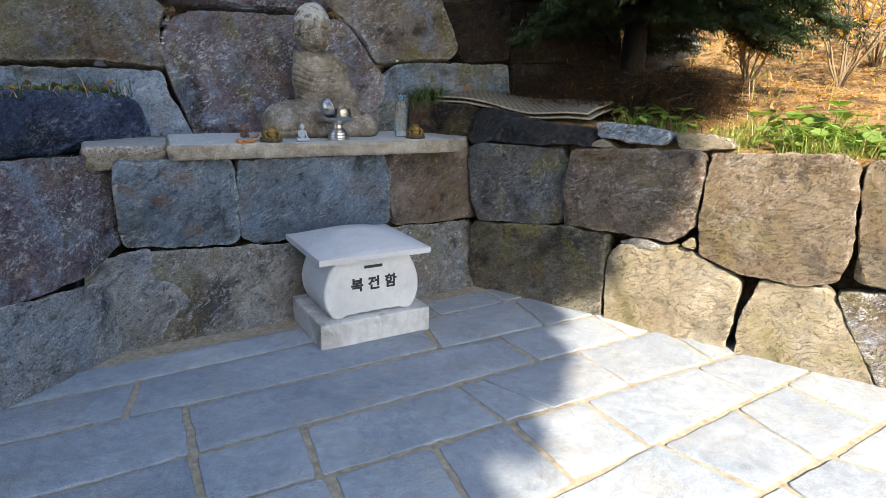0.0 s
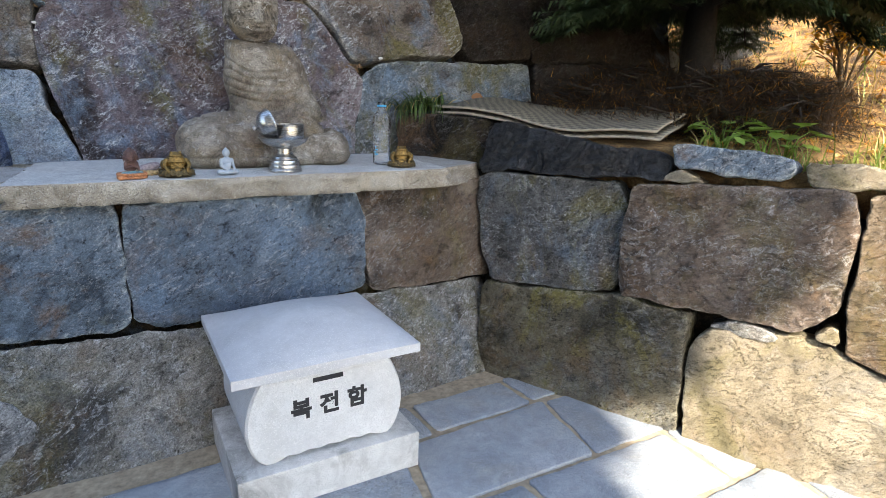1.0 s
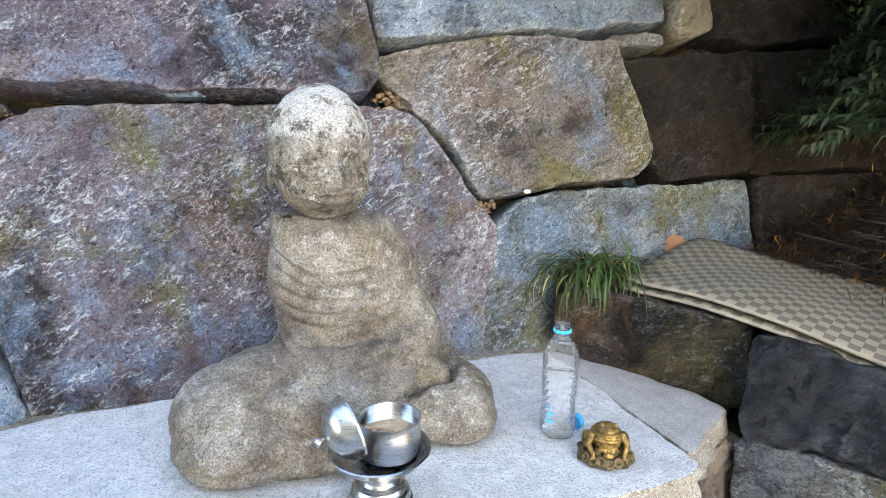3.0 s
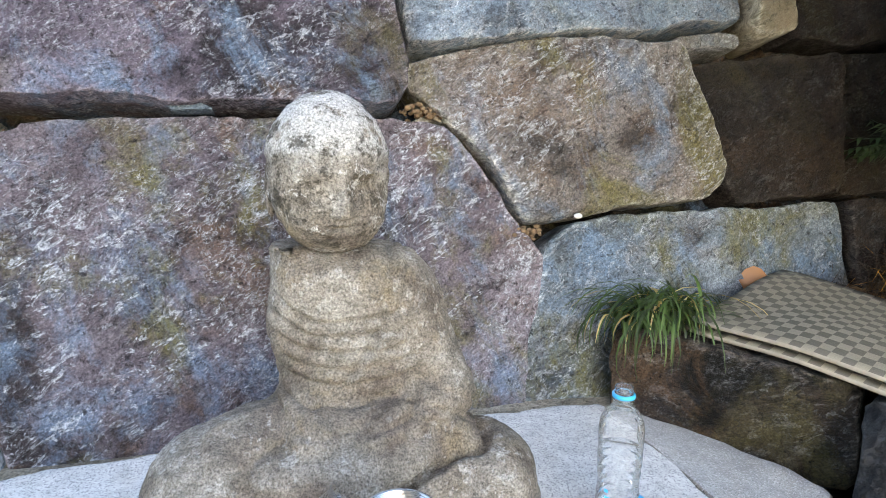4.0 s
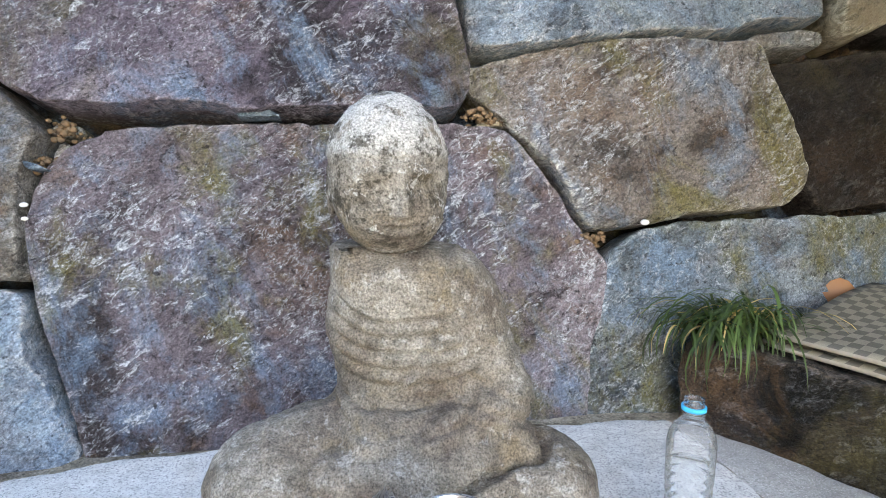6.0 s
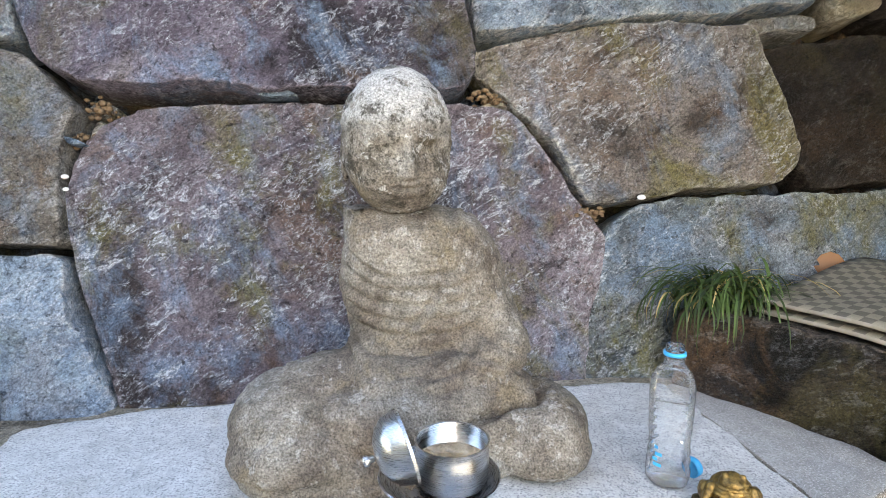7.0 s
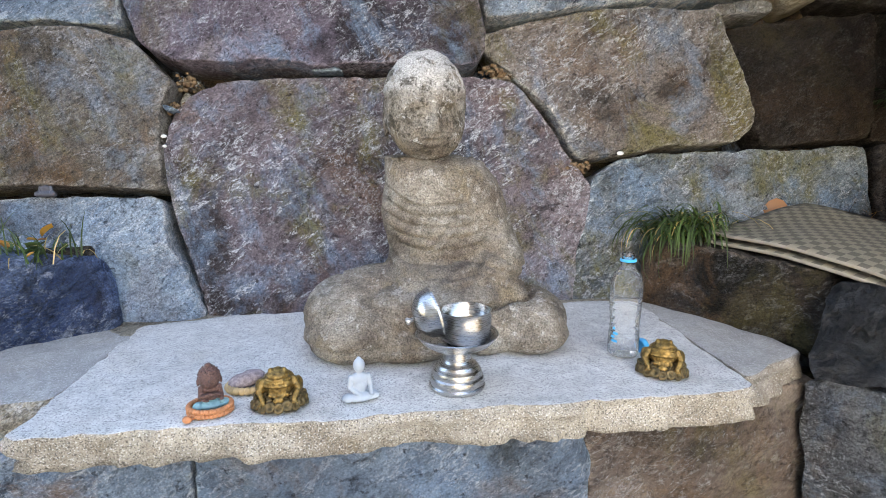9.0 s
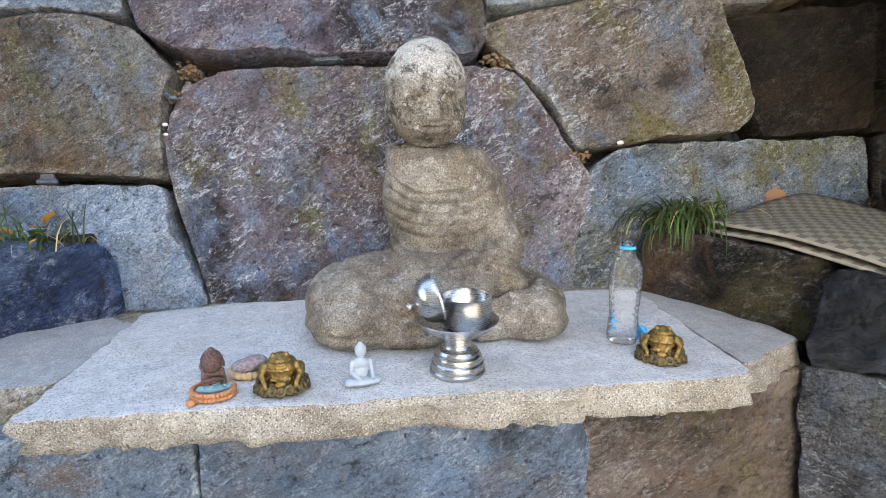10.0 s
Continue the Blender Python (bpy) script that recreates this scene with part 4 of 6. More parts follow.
for _ in range(2400):
    u, s = rng.uniform(-0.8, 4.5), rng.uniform(1.0, 7)
    x, y = 0.39 + 0.886 * s + 0.464 * u, -0.58 + 0.464 * s - 0.886 * u
    if y > -0.1 and x < 1.9:
        continue
    if noise.noise((x * 1.2, y * 1.2, 9)) < -0.1:
        continue
    blade(bm, (x, y, bank_height(x, y) - 0.01), rng.uniform(0, 6.28), rng.uniform(0.10, 0.34), rng.uniform(0.003, 0.006), rng.uniform(0.3, 1.6), rng.uniform(0.8, 1.5), 4, 0 if rng.random() < 0.75 else 1)
tagged(part("dry_grass", bm, [STRAW, GRASS]), "dry straw-coloured grass up the slope", "grass", kind="stuff")


bm = bmesh.new()
for _ in range(15000):
    u, s = rng.uniform(-0.6, 4.0), 0.25 + 5.5 * rng.random() ** 1.6
    x, y = 0.39 + 0.886 * s + 0.464 * u, -0.58 + 0.464 * s - 0.886 * u
    if (y > -0.05 and x < 1.9) or (x < 1.3 and rng.random() < 0.7):
        continue
    blade(bm, (x, y, bank_height(x, y) + 0.004), rng.uniform(0, 6.28), rng.uniform(0.04, 0.13), rng.uniform(0.002, 0.004), rng.uniform(0.1, 0.9), rng.uniform(0.0, 0.5), 3, rng.choice((0, 1, 1, 2)))
tagged(part("straw_litter", bm, [STRAW, RUSSET, SHADE_RUST_NEEDLE]), "matted dry straw and needles on the bank", "straw", kind="stuff")


def weed(x, y, size, leaves, seed):
    r = random.Random(seed)
    z = bank_height(x, y)
    base = empty("leafy_weed", (x, y, z))
    b = bmesh.new()
    lv = bmesh.new()
    for k in range(leaves):
        h = r.uniform(0, 6.28)
        ln = size * r.uniform(0.5, 1.1)
        tip = Vector((math.cos(h) * ln * 0.7, math.sin(h) * ln * 0.7, ln * r.uniform(0.5, 1.0)))
        tube(b, [(0, 0, -0.02), tip * 0.55 + Vector((0, 0, 0.02)), tip], [0.003, 0.002, 0.0012], 5)
        leaf(lv, tip, h, r.uniform(-0.5, 0.3), size * r.uniform(0.35, 0.65), 0.95, curl=0.12)
    tagged(part("stem_cluster", b, BROAD, base), kind="stuff")
    tagged(part("leaf_cluster", lv, BROAD, base), kind="stuff")
    return tagged(base, "low weed with round bright green leaves", "plant", "weeds along the bank")


rng = random.Random(8)
for k in range(26):
    u, s = rng.uniform(1.25, 2.3), rng.uniform(0.12, 0.42)
    weed(0.39 + 0.886 * s + 0.464 * u, -0.58 + 0.464 * s - 0.886 * u, rng.uniform(0.07, 0.13), rng.randint(6, 11), k)
for x, y, sz in ((0.98, -1.0, 0.11), (1.02, -1.14, 0.12), (0.90, -1.06, 0.09), (1.12, -1.13, 0.13), (1.42, -1.52, 0.17), (1.55, -1.62, 0.18), (1.33, -1.62, 0.15)):
    weed(x, y, sz, 8, int(x * 100))


def brush(x, y, radius, height, count, seed):
    """A mound of dead conifer boughs: bent sticks carrying tufts of rusty needles."""
    r = random.Random(seed)
    base = empty("dead_brush", (x, y, bank_height(x, y)))
    b = bmesh.new()
    nd = bmesh.new()
    for _ in range(count):
        h, q = r.uniform(0, 6.28), radius * math.sqrt(r.random())
        p = Vector((q * math.cos(h), q * math.sin(h), height * (1 - (q / radius) ** 2) * r.uniform(0.2, 1.0)))
        hd, ln = h + r.gauss(0, 0.9), r.uniform(0.10, 0.24)
        d = Vector((math.cos(hd), math.sin(hd), r.uniform(-0.35, 0.35)))
        if r.random() < 0.22:
            tube(b, [p - d * ln * 0.4, p + Vector((0, 0, 0.012)), p + d * ln * 0.7], [0.005, 0.004, 0.0015], 5)
        for j in range(26):
            root = p + d * ln * j / 26
            tip = root + (d * 0.5 + Vector((r.gauss(0, 0.6), r.gauss(0, 0.6), r.gauss(0.05, 0.45)))).normalized() * r.uniform(0.03, 0.06)
            side = (tip - root).cross(Vector((0.3, 0.2, 1))).normalized() * 0.0011
            f = nd.faces.new([nd.verts.new(root - side), nd.verts.new(root + side), nd.verts.new(tip)])
            f.material_index = 1 if r.random() < 0.05 else 0
    tagged(part("stick_cluster", b, BARK, base), kind="stuff")
    tagged(part("needle_cluster", nd, [SHADE_RUST_NEEDLE, RUSSET], base), kind="stuff")
    return tagged(base, "mound of dead rusty conifer boughs, needles darkened for shade", "brush", "brush heaps under the trees")


# the last three heaps are added to darken shaded ground round the trunk
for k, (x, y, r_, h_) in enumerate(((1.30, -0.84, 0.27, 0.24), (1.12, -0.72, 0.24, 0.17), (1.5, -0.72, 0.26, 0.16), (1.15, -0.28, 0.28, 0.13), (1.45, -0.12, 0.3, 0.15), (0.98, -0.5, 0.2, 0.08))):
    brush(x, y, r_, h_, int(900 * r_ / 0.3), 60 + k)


def shrub(x, y, height, stems, seed):
    r = random.Random(seed)
    z = bank_height(x, y)
    base = empty("bare_shrub", (x, y, z))
    b = bmesh.new()
    lv = bmesh.new()
    for _ in range(stems):
        h, lean = r.uniform(0, 6.28), r.uniform(0.1, 0.5)
        d = Vector((math.cos(h) * lean, math.sin(h) * lean, 1))
        ln = height * r.uniform(0.6, 1.0)
        pts = [Vector((0, 0, -0.03))]
        for k in range(5):
            pts.append(pts[-1] + (d + Vector((r.gauss(0, 0.15), r.gauss(0, 0.15), 0))) * ln / 5)
        tube(b, pts, [0.008, 0.007, 0.006, 0.005, 0.003, 0.0015], 5)
        for p in pts[2:]:
            for _ in range(2):
                q = p + Vector((r.gauss(0, 0.12), r.gauss(0, 0.12), r.uniform(0.03, 0.22))) * height
                tube(b, [p, p.lerp(q, 0.5) + Vector((0, 0, 0.01)), q], [0.003, 0.0022, 0.001], 4)
                for _ in range(5):
                    leaf(lv, q + Vector((r.gauss(0, 0.02), r.gauss(0, 0.02), r.gauss(0, 0.02))), r.uniform(0, 6.28), r.uniform(-1, 1), r.uniform(0.02, 0.045), 0.6, r.choice((0, 1, 2, 2)))
    tagged(part("twig_cluster", b, TWIG, base), kind="stuff")
    tagged(part("leaf_cluster", lv, [RUSSET, STRAW, AMBER], base), kind="stuff")
    return tagged(base, "bare twiggy shrub with a few dry leaves", "shrub", "shrubs on the bank")


for k, (x, y, h) in enumerate(((2.6, -1.0, 0.9), (3.0, -1.35, 1.1), (3.3, -0.8, 1.2), (2.3, -0.6, 0.6), (4.1, -1.6, 1.3), (3.9, -0.2, 1.3), (4.6, -0.9, 1.4))):
    shrub(x, y, h, 9, k + 20)


def conifer(x, y, height, spread, seed, low=0.45, sprays=1500, trunk=0.075):
    """Trunk, drooping limbs and flat needle sprays with gaps between them."""
    r = random.Random(seed)
    z = bank_height(x, y)
    base = empty("conifer", (x, y, z))
    b = bmesh.new()
    tube(b, [(0, 0, -0.15), (0.01, 0, 0.2), (0.0, 0.02, height * 0.4), (0.03, 0.0, height * 0.75), (0.02, 0, height)], [trunk * 1.35, trunk, trunk * 0.75, trunk * 0.4, 0.01], 14)
    for v in b.verts:
        v.co += 0.012 * Vector((noise.noise(v.co * 9), noise.noise(v.co * 9 + Vector((5, 0, 0))), 0))
    part("trunk", b, BARK, base, "dark rough bark")
    lv = bmesh.new()
    lb = bmesh.new()
    limbs, lift = 92, 0.16
    for k in range(limbs):
        f = (k / limbs) ** 1.5
        hgt = low + (height - low) * f
        reach = spread * (1 - 0.7 * f) * r.uniform(0.7, 1.12)
        h = k * 2.4 + r.uniform(-0.4, 0.4)
        out = Vector((math.cos(h), math.sin(h), 0))
        # high limbs, out of view, lengthened leftwards to block sky light from the wall
        if out.x < 0.1:
            reach *= 1.75 if hgt > 0.86 else 0.55
        pts = [Vector((0, 0, hgt))]
        for j in range(1, 6):
            g = j / 5
            pts.append(Vector((0, 0, hgt)) + out * reach * g + Vector((r.gauss(0, 0.03), r.gauss(0, 0.03), lift * reach * math.sin(g * 2.2) - 0.26 * reach * g * g)))
        tube(lb, pts, [0.02, 0.016, 0.012, 0.009, 0.006, 0.003], 6)
        for _ in range(sprays // limbs):
            g = r.uniform(0.18, 1.0)
            i = min(4, int(g * 5))
            p = pts[i].lerp(pts[i + 1], g * 5 - i)
            hd = h + r.choice((-1, 1)) * r.uniform(0.2, 1.3)
            ln = r.uniform(0.12, 0.28)
            d = Vector((math.cos(hd), math.sin(hd), r.uniform(-0.45, 0.15)))
            sd = d.cross(Vector((0, 0, 1))).normalized()
            for j in range(14):
                q = p + d * ln * j / 14
                for sgn in (-1, 1):
                    w = 0.070 * (1 - j / 17) * r.uniform(0.6, 1.1)
                    e = q + sd * sgn * w + d * w * 0.7 + Vector((0, 0, r.gauss(-0.012, 0.012)))
                    t = d * 0.0072
                    lv.faces.new([lv.verts.new(q - t), lv.verts.new(q + t), lv.verts.new(e)])
    tagged(part("limb_cluster", lb, BARK, base), kind="stuff")
    tagged(part("crown", lv, NEEDLE, base, "dense dark green needle sprays"), kind="stuff")
    return tagged(base, "dark evergreen conifer rooted on the bank", "tree")


conifer(1.50, -0.39, 3.2, 1.02, 4, 0.38, 18000)
# second tree added to deepen the shade over the wall's right end
conifer(1.75, 0.80, 3.0, 1.15, 6, 0.6, 13000, 0.08)
conifer(2.75, 1.5, 4.5, 1.1, 5, 1.0, 3500, 0.09)

# pale plastered wall at the head of the slope
RENDERED = plain("pale_wall_render", (0.50, 0.47, 0.43), 0.9, vary=0.15, scale=2.5, relief=0.004)
bm = bmesh.new()
box(bm, 0, 9.0, 0, 0.25, 0.6, 4.2)
far_wall = tagged(part("wall_far", bm, RENDERED, smooth=False), "pale plastered wall at the head of the slope", "wall", kind="structure")
far_wall.matrix_world = pose(1.9, 3.1, 0, 0, 0, -12)

# pale boulders up the slope
for x, y, r_ in ((2.35, 0.25, 0.12), (2.75, 0.5, 0.2), (2.05, 0.36, 0.13)):
    b0 = bmesh.new()
    ball(b0, (0, 0, 0), r_, 4, (1.2, 0.9, 0.8))
    for v in b0.verts:
        v.co *= 1 + 0.3 * noise.noise(v.co * 5 + Vector((x, y, 0))) + 0.06 * noise.noise(v.co * 22)
    ob = tagged(part("boulder", b0, GREY), "pale weathered boulder on the bank", "rock", "boulders on the bank")
    ob.location = (x, y, bank_height(x, y) + r_ * 0.3)

# an unseen hall added across the yard so that its tiled eave throws the shade
PLASTER = plain("lime_plaster", (0.42, 0.39, 0.34), 0.9, vary=0.12, scale=3, relief=0.003)
TILE = plain("roof_tile", (0.07, 0.072, 0.078), 0.8, vary=0.3, scale=12, relief=0.004)
a_dir, b_dir = Vector((0.69, 0.72, 0)).normalized(), Vector((-0.72, 0.69, 0)).normalized()
HALL = Matrix.Translation(Vector((-2.4, -9.0, 6.0)) + b_dir * 0.09) @ Matrix((a_dir, b_dir, (0, 0, 1))).transposed().to_4x4()
hall = empty("unseen_shade_hall")
hall.matrix_world = HALL
bm = bmesh.new()
box(bm, -7.0, 2.2, 1.6, 6.2, -6.05, 0.25)
part("wall", bm, PLASTER, hall, smooth=False)
bm = bmesh.new()
for pts in ([(-8.2, 0, 0), (3.6, 0, 0), (3.6, 4, 1.5), (-8.2, 4, 1.5)], [(-8.2, 4, 1.5), (3.6, 4, 1.5), (3.6, 8, 0), (-8.2, 8, 0)]):
    vs = [bm.verts.new(p) for p in pts] + [bm.verts.new(Vector(p) + Vector((0, 0, 0.22))) for p in pts]
    for f in ((0, 1, 2, 3), (4, 5, 6, 7), (0, 1, 5, 4), (1, 2, 6, 5), (2, 3, 7, 6), (3, 0, 4, 7)):
        bm.faces.new([vs[i] for i in f])
bmesh.ops.recalc_face_normals(bm, faces=bm.faces)
part("roof", bm, TILE, hall, smooth=False)
bm = bmesh.new()
rng = random.Random(17)
# row ends staggered at random to scallop the edge of the cast shadow
for k in range(34):
    x, r = -8.05 + 0.345 * k + rng.uniform(-0.05, 0.05), rng.uniform(0.12, 0.17)
    y = rng.uniform(-0.10, 0.02)
    tube(bm, [(x, y - r, 0.1), (x, y - r * 0.6, 0.1), (x, y, 0.1), (x, 4.0, 1.72)], [r * 0.3, r * 0.8, r, r], 10)
part("tile_rows", bm, TILE, hall)
tagged(hall, "unseen plastered hall with a grey tiled roof, added to cast shade", "building")

# moss and grass on the left-hand ledge
rng = random.Random(21)
bm = bmesh.new()
for _ in range(500):
    if rng.random() < 0.55:
        f = rng.random()
        x, y, z = -1.25 - 0.6 * f + rng.gauss(0, 0.03), -0.07 - 0.4 * f + rng.gauss(0, 0.04), 0.945
        ln = rng.uniform(0.04, 0.16)
    else:
        f = rng.random()
        x, y, z = -1.40 - 0.8 * f + rng.gauss(0, 0.015), -0.43 - 0.78 * f + rng.gauss(0, 0.02), 0.715
        ln = rng.uniform(0.015, 0.05)
    blade(bm, (x, y, z), rng.uniform(0, 6.28), ln, rng.uniform(0.002, 0.004), rng.uniform(0.6, 2.2), rng.uniform(0.7, 1.4), 4, 1 if rng.random() < 0.25 else 0)
tagged(part("grass", bm, [SEDGE, STRAW]), "short grass in the soil of the ledge", "grass", kind="stuff")
bm = bmesh.new()
for _ in range(190):
    f = rng.random() ** 0.8
    at = (-1.32 - 0.62 * f + rng.gauss(0, 0.05), -0.09 - 0.38 * f + rng.uniform(-0.02, 0.12), 0.95 + abs(rng.gauss(0, 0.022)))
    leaf(bm, at, rng.uniform(0, 6.28), rng.uniform(-0.6, 1.0), rng.uniform(0.015, 0.036), rng.uniform(0.4, 0.8), rng.choice((0, 1, 1, 2)), rng.uniform(0.1, 0.5))
tagged(part("leaf_litter", bm, [RUSSET, SEDGE, DRY_LEAF]), "russet, brown and green leaves on the soil ledge", "leaves", kind="stuff")


# ---- the things on and before the altar ----
def fused(name, build, voxel, smooth_steps, shape):
    """Fuses overlapping rounded forms into one skin; shape(co) gives each point's final place."""
    bm = bmesh.new()
    build(bm)
    me = bpy.data.meshes.new(name)
    bm.to_mesh(me)
    bm.free()
    tmp = new(name + "_form", me)
    mod = tmp.modifiers.new("fuse", "REMESH")
    mod.mode, mod.voxel_size = "VOXEL", voxel
    sm = tmp.modifiers.new("soften", "SMOOTH")
    sm.iterations, sm.factor = smooth_steps, 0.5
    out = bpy.data.meshes.new_from_object(tmp.evaluated_get(bpy.context.evaluated_depsgraph_get()))
    bpy.data.objects.remove(tmp)
    bpy.data.meshes.remove(me)
    normals = [v.normal.copy() for v in out.vertices]
    for v, nn in zip(out.vertices, normals):
        v.co = shape(v.co.copy(), nn)
    out.polygons.foreach_set("use_smooth", [True] * len(out.polygons))
    return out


def capsule(bm, a, b, r0, r1, k=8):
    a, b = Vector(a), Vector(b)
    for i in range(k + 1):
        f = i / k
        ball(bm, a.lerp(b, f), r0 + (r1 - r0) * f, 2)


def head_form(bm):
    ball(bm, (-0.420, -0.205, 1.292), 1, 4, (0.087, 0.088, 0.110))
    ball(bm, (-0.414, -0.214, 1.246), 1, 4, (0.076, 0.080, 0.073))
    for s in (-1, 1):
        ball(bm, (-0.42 + s * 0.082, -0.190, 1.270), 1, 2, (0.008, 0.018, 0.044))


TORSO = [(0.86, -0.56, -0.21), (0.92, -0.522, -0.200), (0.95, -0.505, -0.202), (0.98, -0.502, -0.210), (1.017, -0.511, -0.222), (1.053, -0.517, -0.234), (1.09, -0.514, -0.244), (1.12, -0.510, -0.256), (1.145, -0.509, -0.276), (1.160, -0.509, -0.292), (1.172, -0.508, -0.318), (1.178, -0.505, -0.350)]


def body_form(bm):
    rows, seg = [], 44
    for z, x0, x1 in TORSO:
        c, hw = (x0 + x1) / 2, (x1 - x0) / 2
        deep = 0.090 if z < 1.13 else 0.090 - 0.042 * ((z - 1.13) / 0.048) ** 1.6
        row = []
        for k in range(seg):
            a = 2 * math.pi * k / seg
            ca, sa = math.cos(a), math.sin(a)
            row.append(bm.verts.new((c + hw * math.copysign(abs(ca) ** (0.5 if ca < 0 else 0.85), ca), -0.205 + deep * math.copysign(abs(sa) ** 0.8, sa), z)))
        rows.append(row)
    for p, q in zip(rows, rows[1:]):
        for k in range(seg):
            bm.faces.new([p[k], p[(k + 1) % seg], q[(k + 1) % seg], q[k]])
    bm.faces.new(rows[0][::-1])
    bm.faces.new(rows[-1])
    capsule(bm, (-0.285, -0.240, 1.04), (-0.255, -0.262, 0.95), 0.040, 0.050)
    capsule(bm, (-0.255, -0.268, 0.945), (-0.375, -0.335, 0.905), 0.050, 0.038)
    ball(bm, (-0.270, -0.285, 0.880), 1, 3, (0.070, 0.060, 0.050))
    ball(bm, (-0.365, -0.305, 0.880), 1, 3, (0.105, 0.085, 0.052))
    capsule(bm, (-0.475, -0.25, 0.96), (-0.455, -0.33, 0.91), 0.034, 0.042)
    ball(bm, (-0.41, -0.24, 0.895), 1, 3, (0.14, 0.12, 0.075))
    ball(bm, (-0.44, -0.335, 0.865), 1, 3, (0.12, 0.075, 0.060))
    capsule(bm, (-0.50, -0.25, 0.872), (-0.575, -0.285, 0.855), 0.080, 0.083)
    ball(bm, (-0.598, -0.29, 0.848), 1, 3, (0.092, 0.110, 0.083))
    ball(bm, (-0.570, -0.325, 0.82), 1, 3, (0.118, 0.112, 0.065))
    ball(bm, (-0.47, -0.330, 0.805), 1, 3, (0.16, 0.105, 0.045))
    capsule(bm, (-0.34, -0.335, 0.825), (-0.215, -0.315, 0.832), 0.064, 0.070)
    ball(bm, (-0.205, -0.310, 0.834), 1, 3, (0.083, 0.105, 0.062))
    ball(bm, (-0.205, -0.325, 0.808), 1, 3, (0.082, 0.105, 0.045))
    ball(bm, (-0.41, -0.27, 0.80), 1, 3, (0.26, 0.145, 0.055))


def bell(x, w):
    return math.exp(-(x / w) ** 2)


def statue_shape(co, nn):
    """Weathered surface, robe folds, the split before the knee and a worn face turned a little aside."""
    h = 0.0030 * noise.fractal(co * 12, 1.0, 2.0, 3) + 0.0016 * noise.fractal(co * 70, 0.8, 2.0, 3)
    if co.z < 1.179:
        front = smooth01((-0.19 - co.y) / 0.04)
        d = math.hypot((co.x + 0.405) * (1.0 if co.x < -0.405 else 0.86), co.z - 1.215) + 0.005 * noise.noise(co * 14)
        w = front * smooth01((d - 0.125) / 0.02) * smooth01((0.315 - d) / 0.05) * smooth01((co.z - 0.90) / 0.03)
        w *= 1.0 - 0.75 * smooth01((co.x + 0.325) / 0.03)
        h -= 0.0078 * w * (1 - abs(math.sin(d * math.pi / 0.0235))) ** 1.5
        strap = co.x + 0.330 + 0.26 * (1.165 - co.z) + 0.9 * max(0.0, 1.06 - co.z) ** 1.3
        band = front * smooth01((co.z - 0.96) / 0.03)
        h += 0.0065 * band * smooth01(strap / 0.010) * (1 - smooth01((strap - 0.02) / 0.05))
        h -= 0.0065 * band * bell(strap + 0.004, 0.006) + 0.0045 * band * bell(strap - 0.022, 0.006)
        arm = (co.z - 0.985) + 0.55 * (co.x + 0.30)
        sleeve = front * smooth01((co.x + 0.325) / 0.02) * smooth01((co.z - 0.895) / 0.02)
        h -= 0.0055 * sleeve * (bell(arm, 0.006) + bell(arm + 0.028, 0.005) + bell(arm + 0.052, 0.005))
        h -= 0.012 * front * bell(co.x + 0.318 - 0.25 * (co.z - 0.95), 0.010) * bell(co.z - 0.955, 0.030)
        if co.y < -0.20 and co.x < -0.50:
            h += 0.007 * smooth01((co.x + 0.618 + 0.02 * math.sin(co.z * 40)) / 0.008) * smooth01((co.z - 0.815) / 0.03) * (1 - smooth01((co.x + 0.56) / 0.05))
        low = co.z - 0.812 - 0.05 * (co.x + 0.5) - 0.008 * noise.noise(co * 9)
        if co.y < -0.25 and co.x < -0.40:
            h -= 0.006 * bell(low, 0.008)
        seam = co.z - (0.866 + 0.24 * (co.x + 0.33)) - 0.006 * noise.noise(co * 22)
        if -0.345 < co.x < -0.165 and co.y < -0.18:
            h -= 0.023 * bell(seam, 0.0050)
        if co.y < -0.30 and -0.37 < co.x < -0.29:
            h -= 0.012 * bell(co.x + 0.338, 0.010) * smooth01((0.87 - co.z) / 0.03)
    else:
        turn = radians(9)
        u = (co.x + 0.42) * math.cos(turn) + (co.y + 0.205) * math.sin(turn)
        if co.y < -0.20:
            h += 0.0032 * smooth01((co.z - 1.311 - 0.02 * abs(u)) / 0.006)
            side = abs(u)
            h -= 0.0090 * bell(side - 0.034, 0.021) * bell(co.z - 1.276, 0.012)
            h += 0.0030 * bell(side - 0.034, 0.015) * bell(co.z - 1.271, 0.006)
            h += 0.0050 * bell(side - 0.036, 0.026) * bell(co.z - 1.295 + 3.0 * (side - 0.03) ** 2, 0.006)
            nose = smooth01((1.296 - co.z) / 0.03) * smooth01((co.z - 1.232) / 0.006)
            h += 0.0130 * bell(u, 0.0085 + 0.10 * max(0.0, 1.262 - co.z) * 1.2) * nose
            h -= 0.0035 * bell(side - 0.020, 0.010) * bell(co.z - 1.232, 0.010)
            h -= 0.0060 * bell(co.z - 1.2195 - 0.10 * side * side / 0.02, 0.0028) * bell(u, 0.024)
            h += 0.0030 * bell(co.z - 1.2115, 0.006) * bell(u, 0.018) + 0.0020 * bell(co.z - 1.227, 0.005) * bell(u, 0.018)
            h -= 0.0030 * bell(co.z - 1.201, 0.005) * bell(u, 0.022)
    co = co + nn * h
    if co.z > 1.179:
        co.y -= 0.026
        co.z -= 0.007
    co.z = max(co.z, 0.7755)
    return co


bm = bmesh.new()
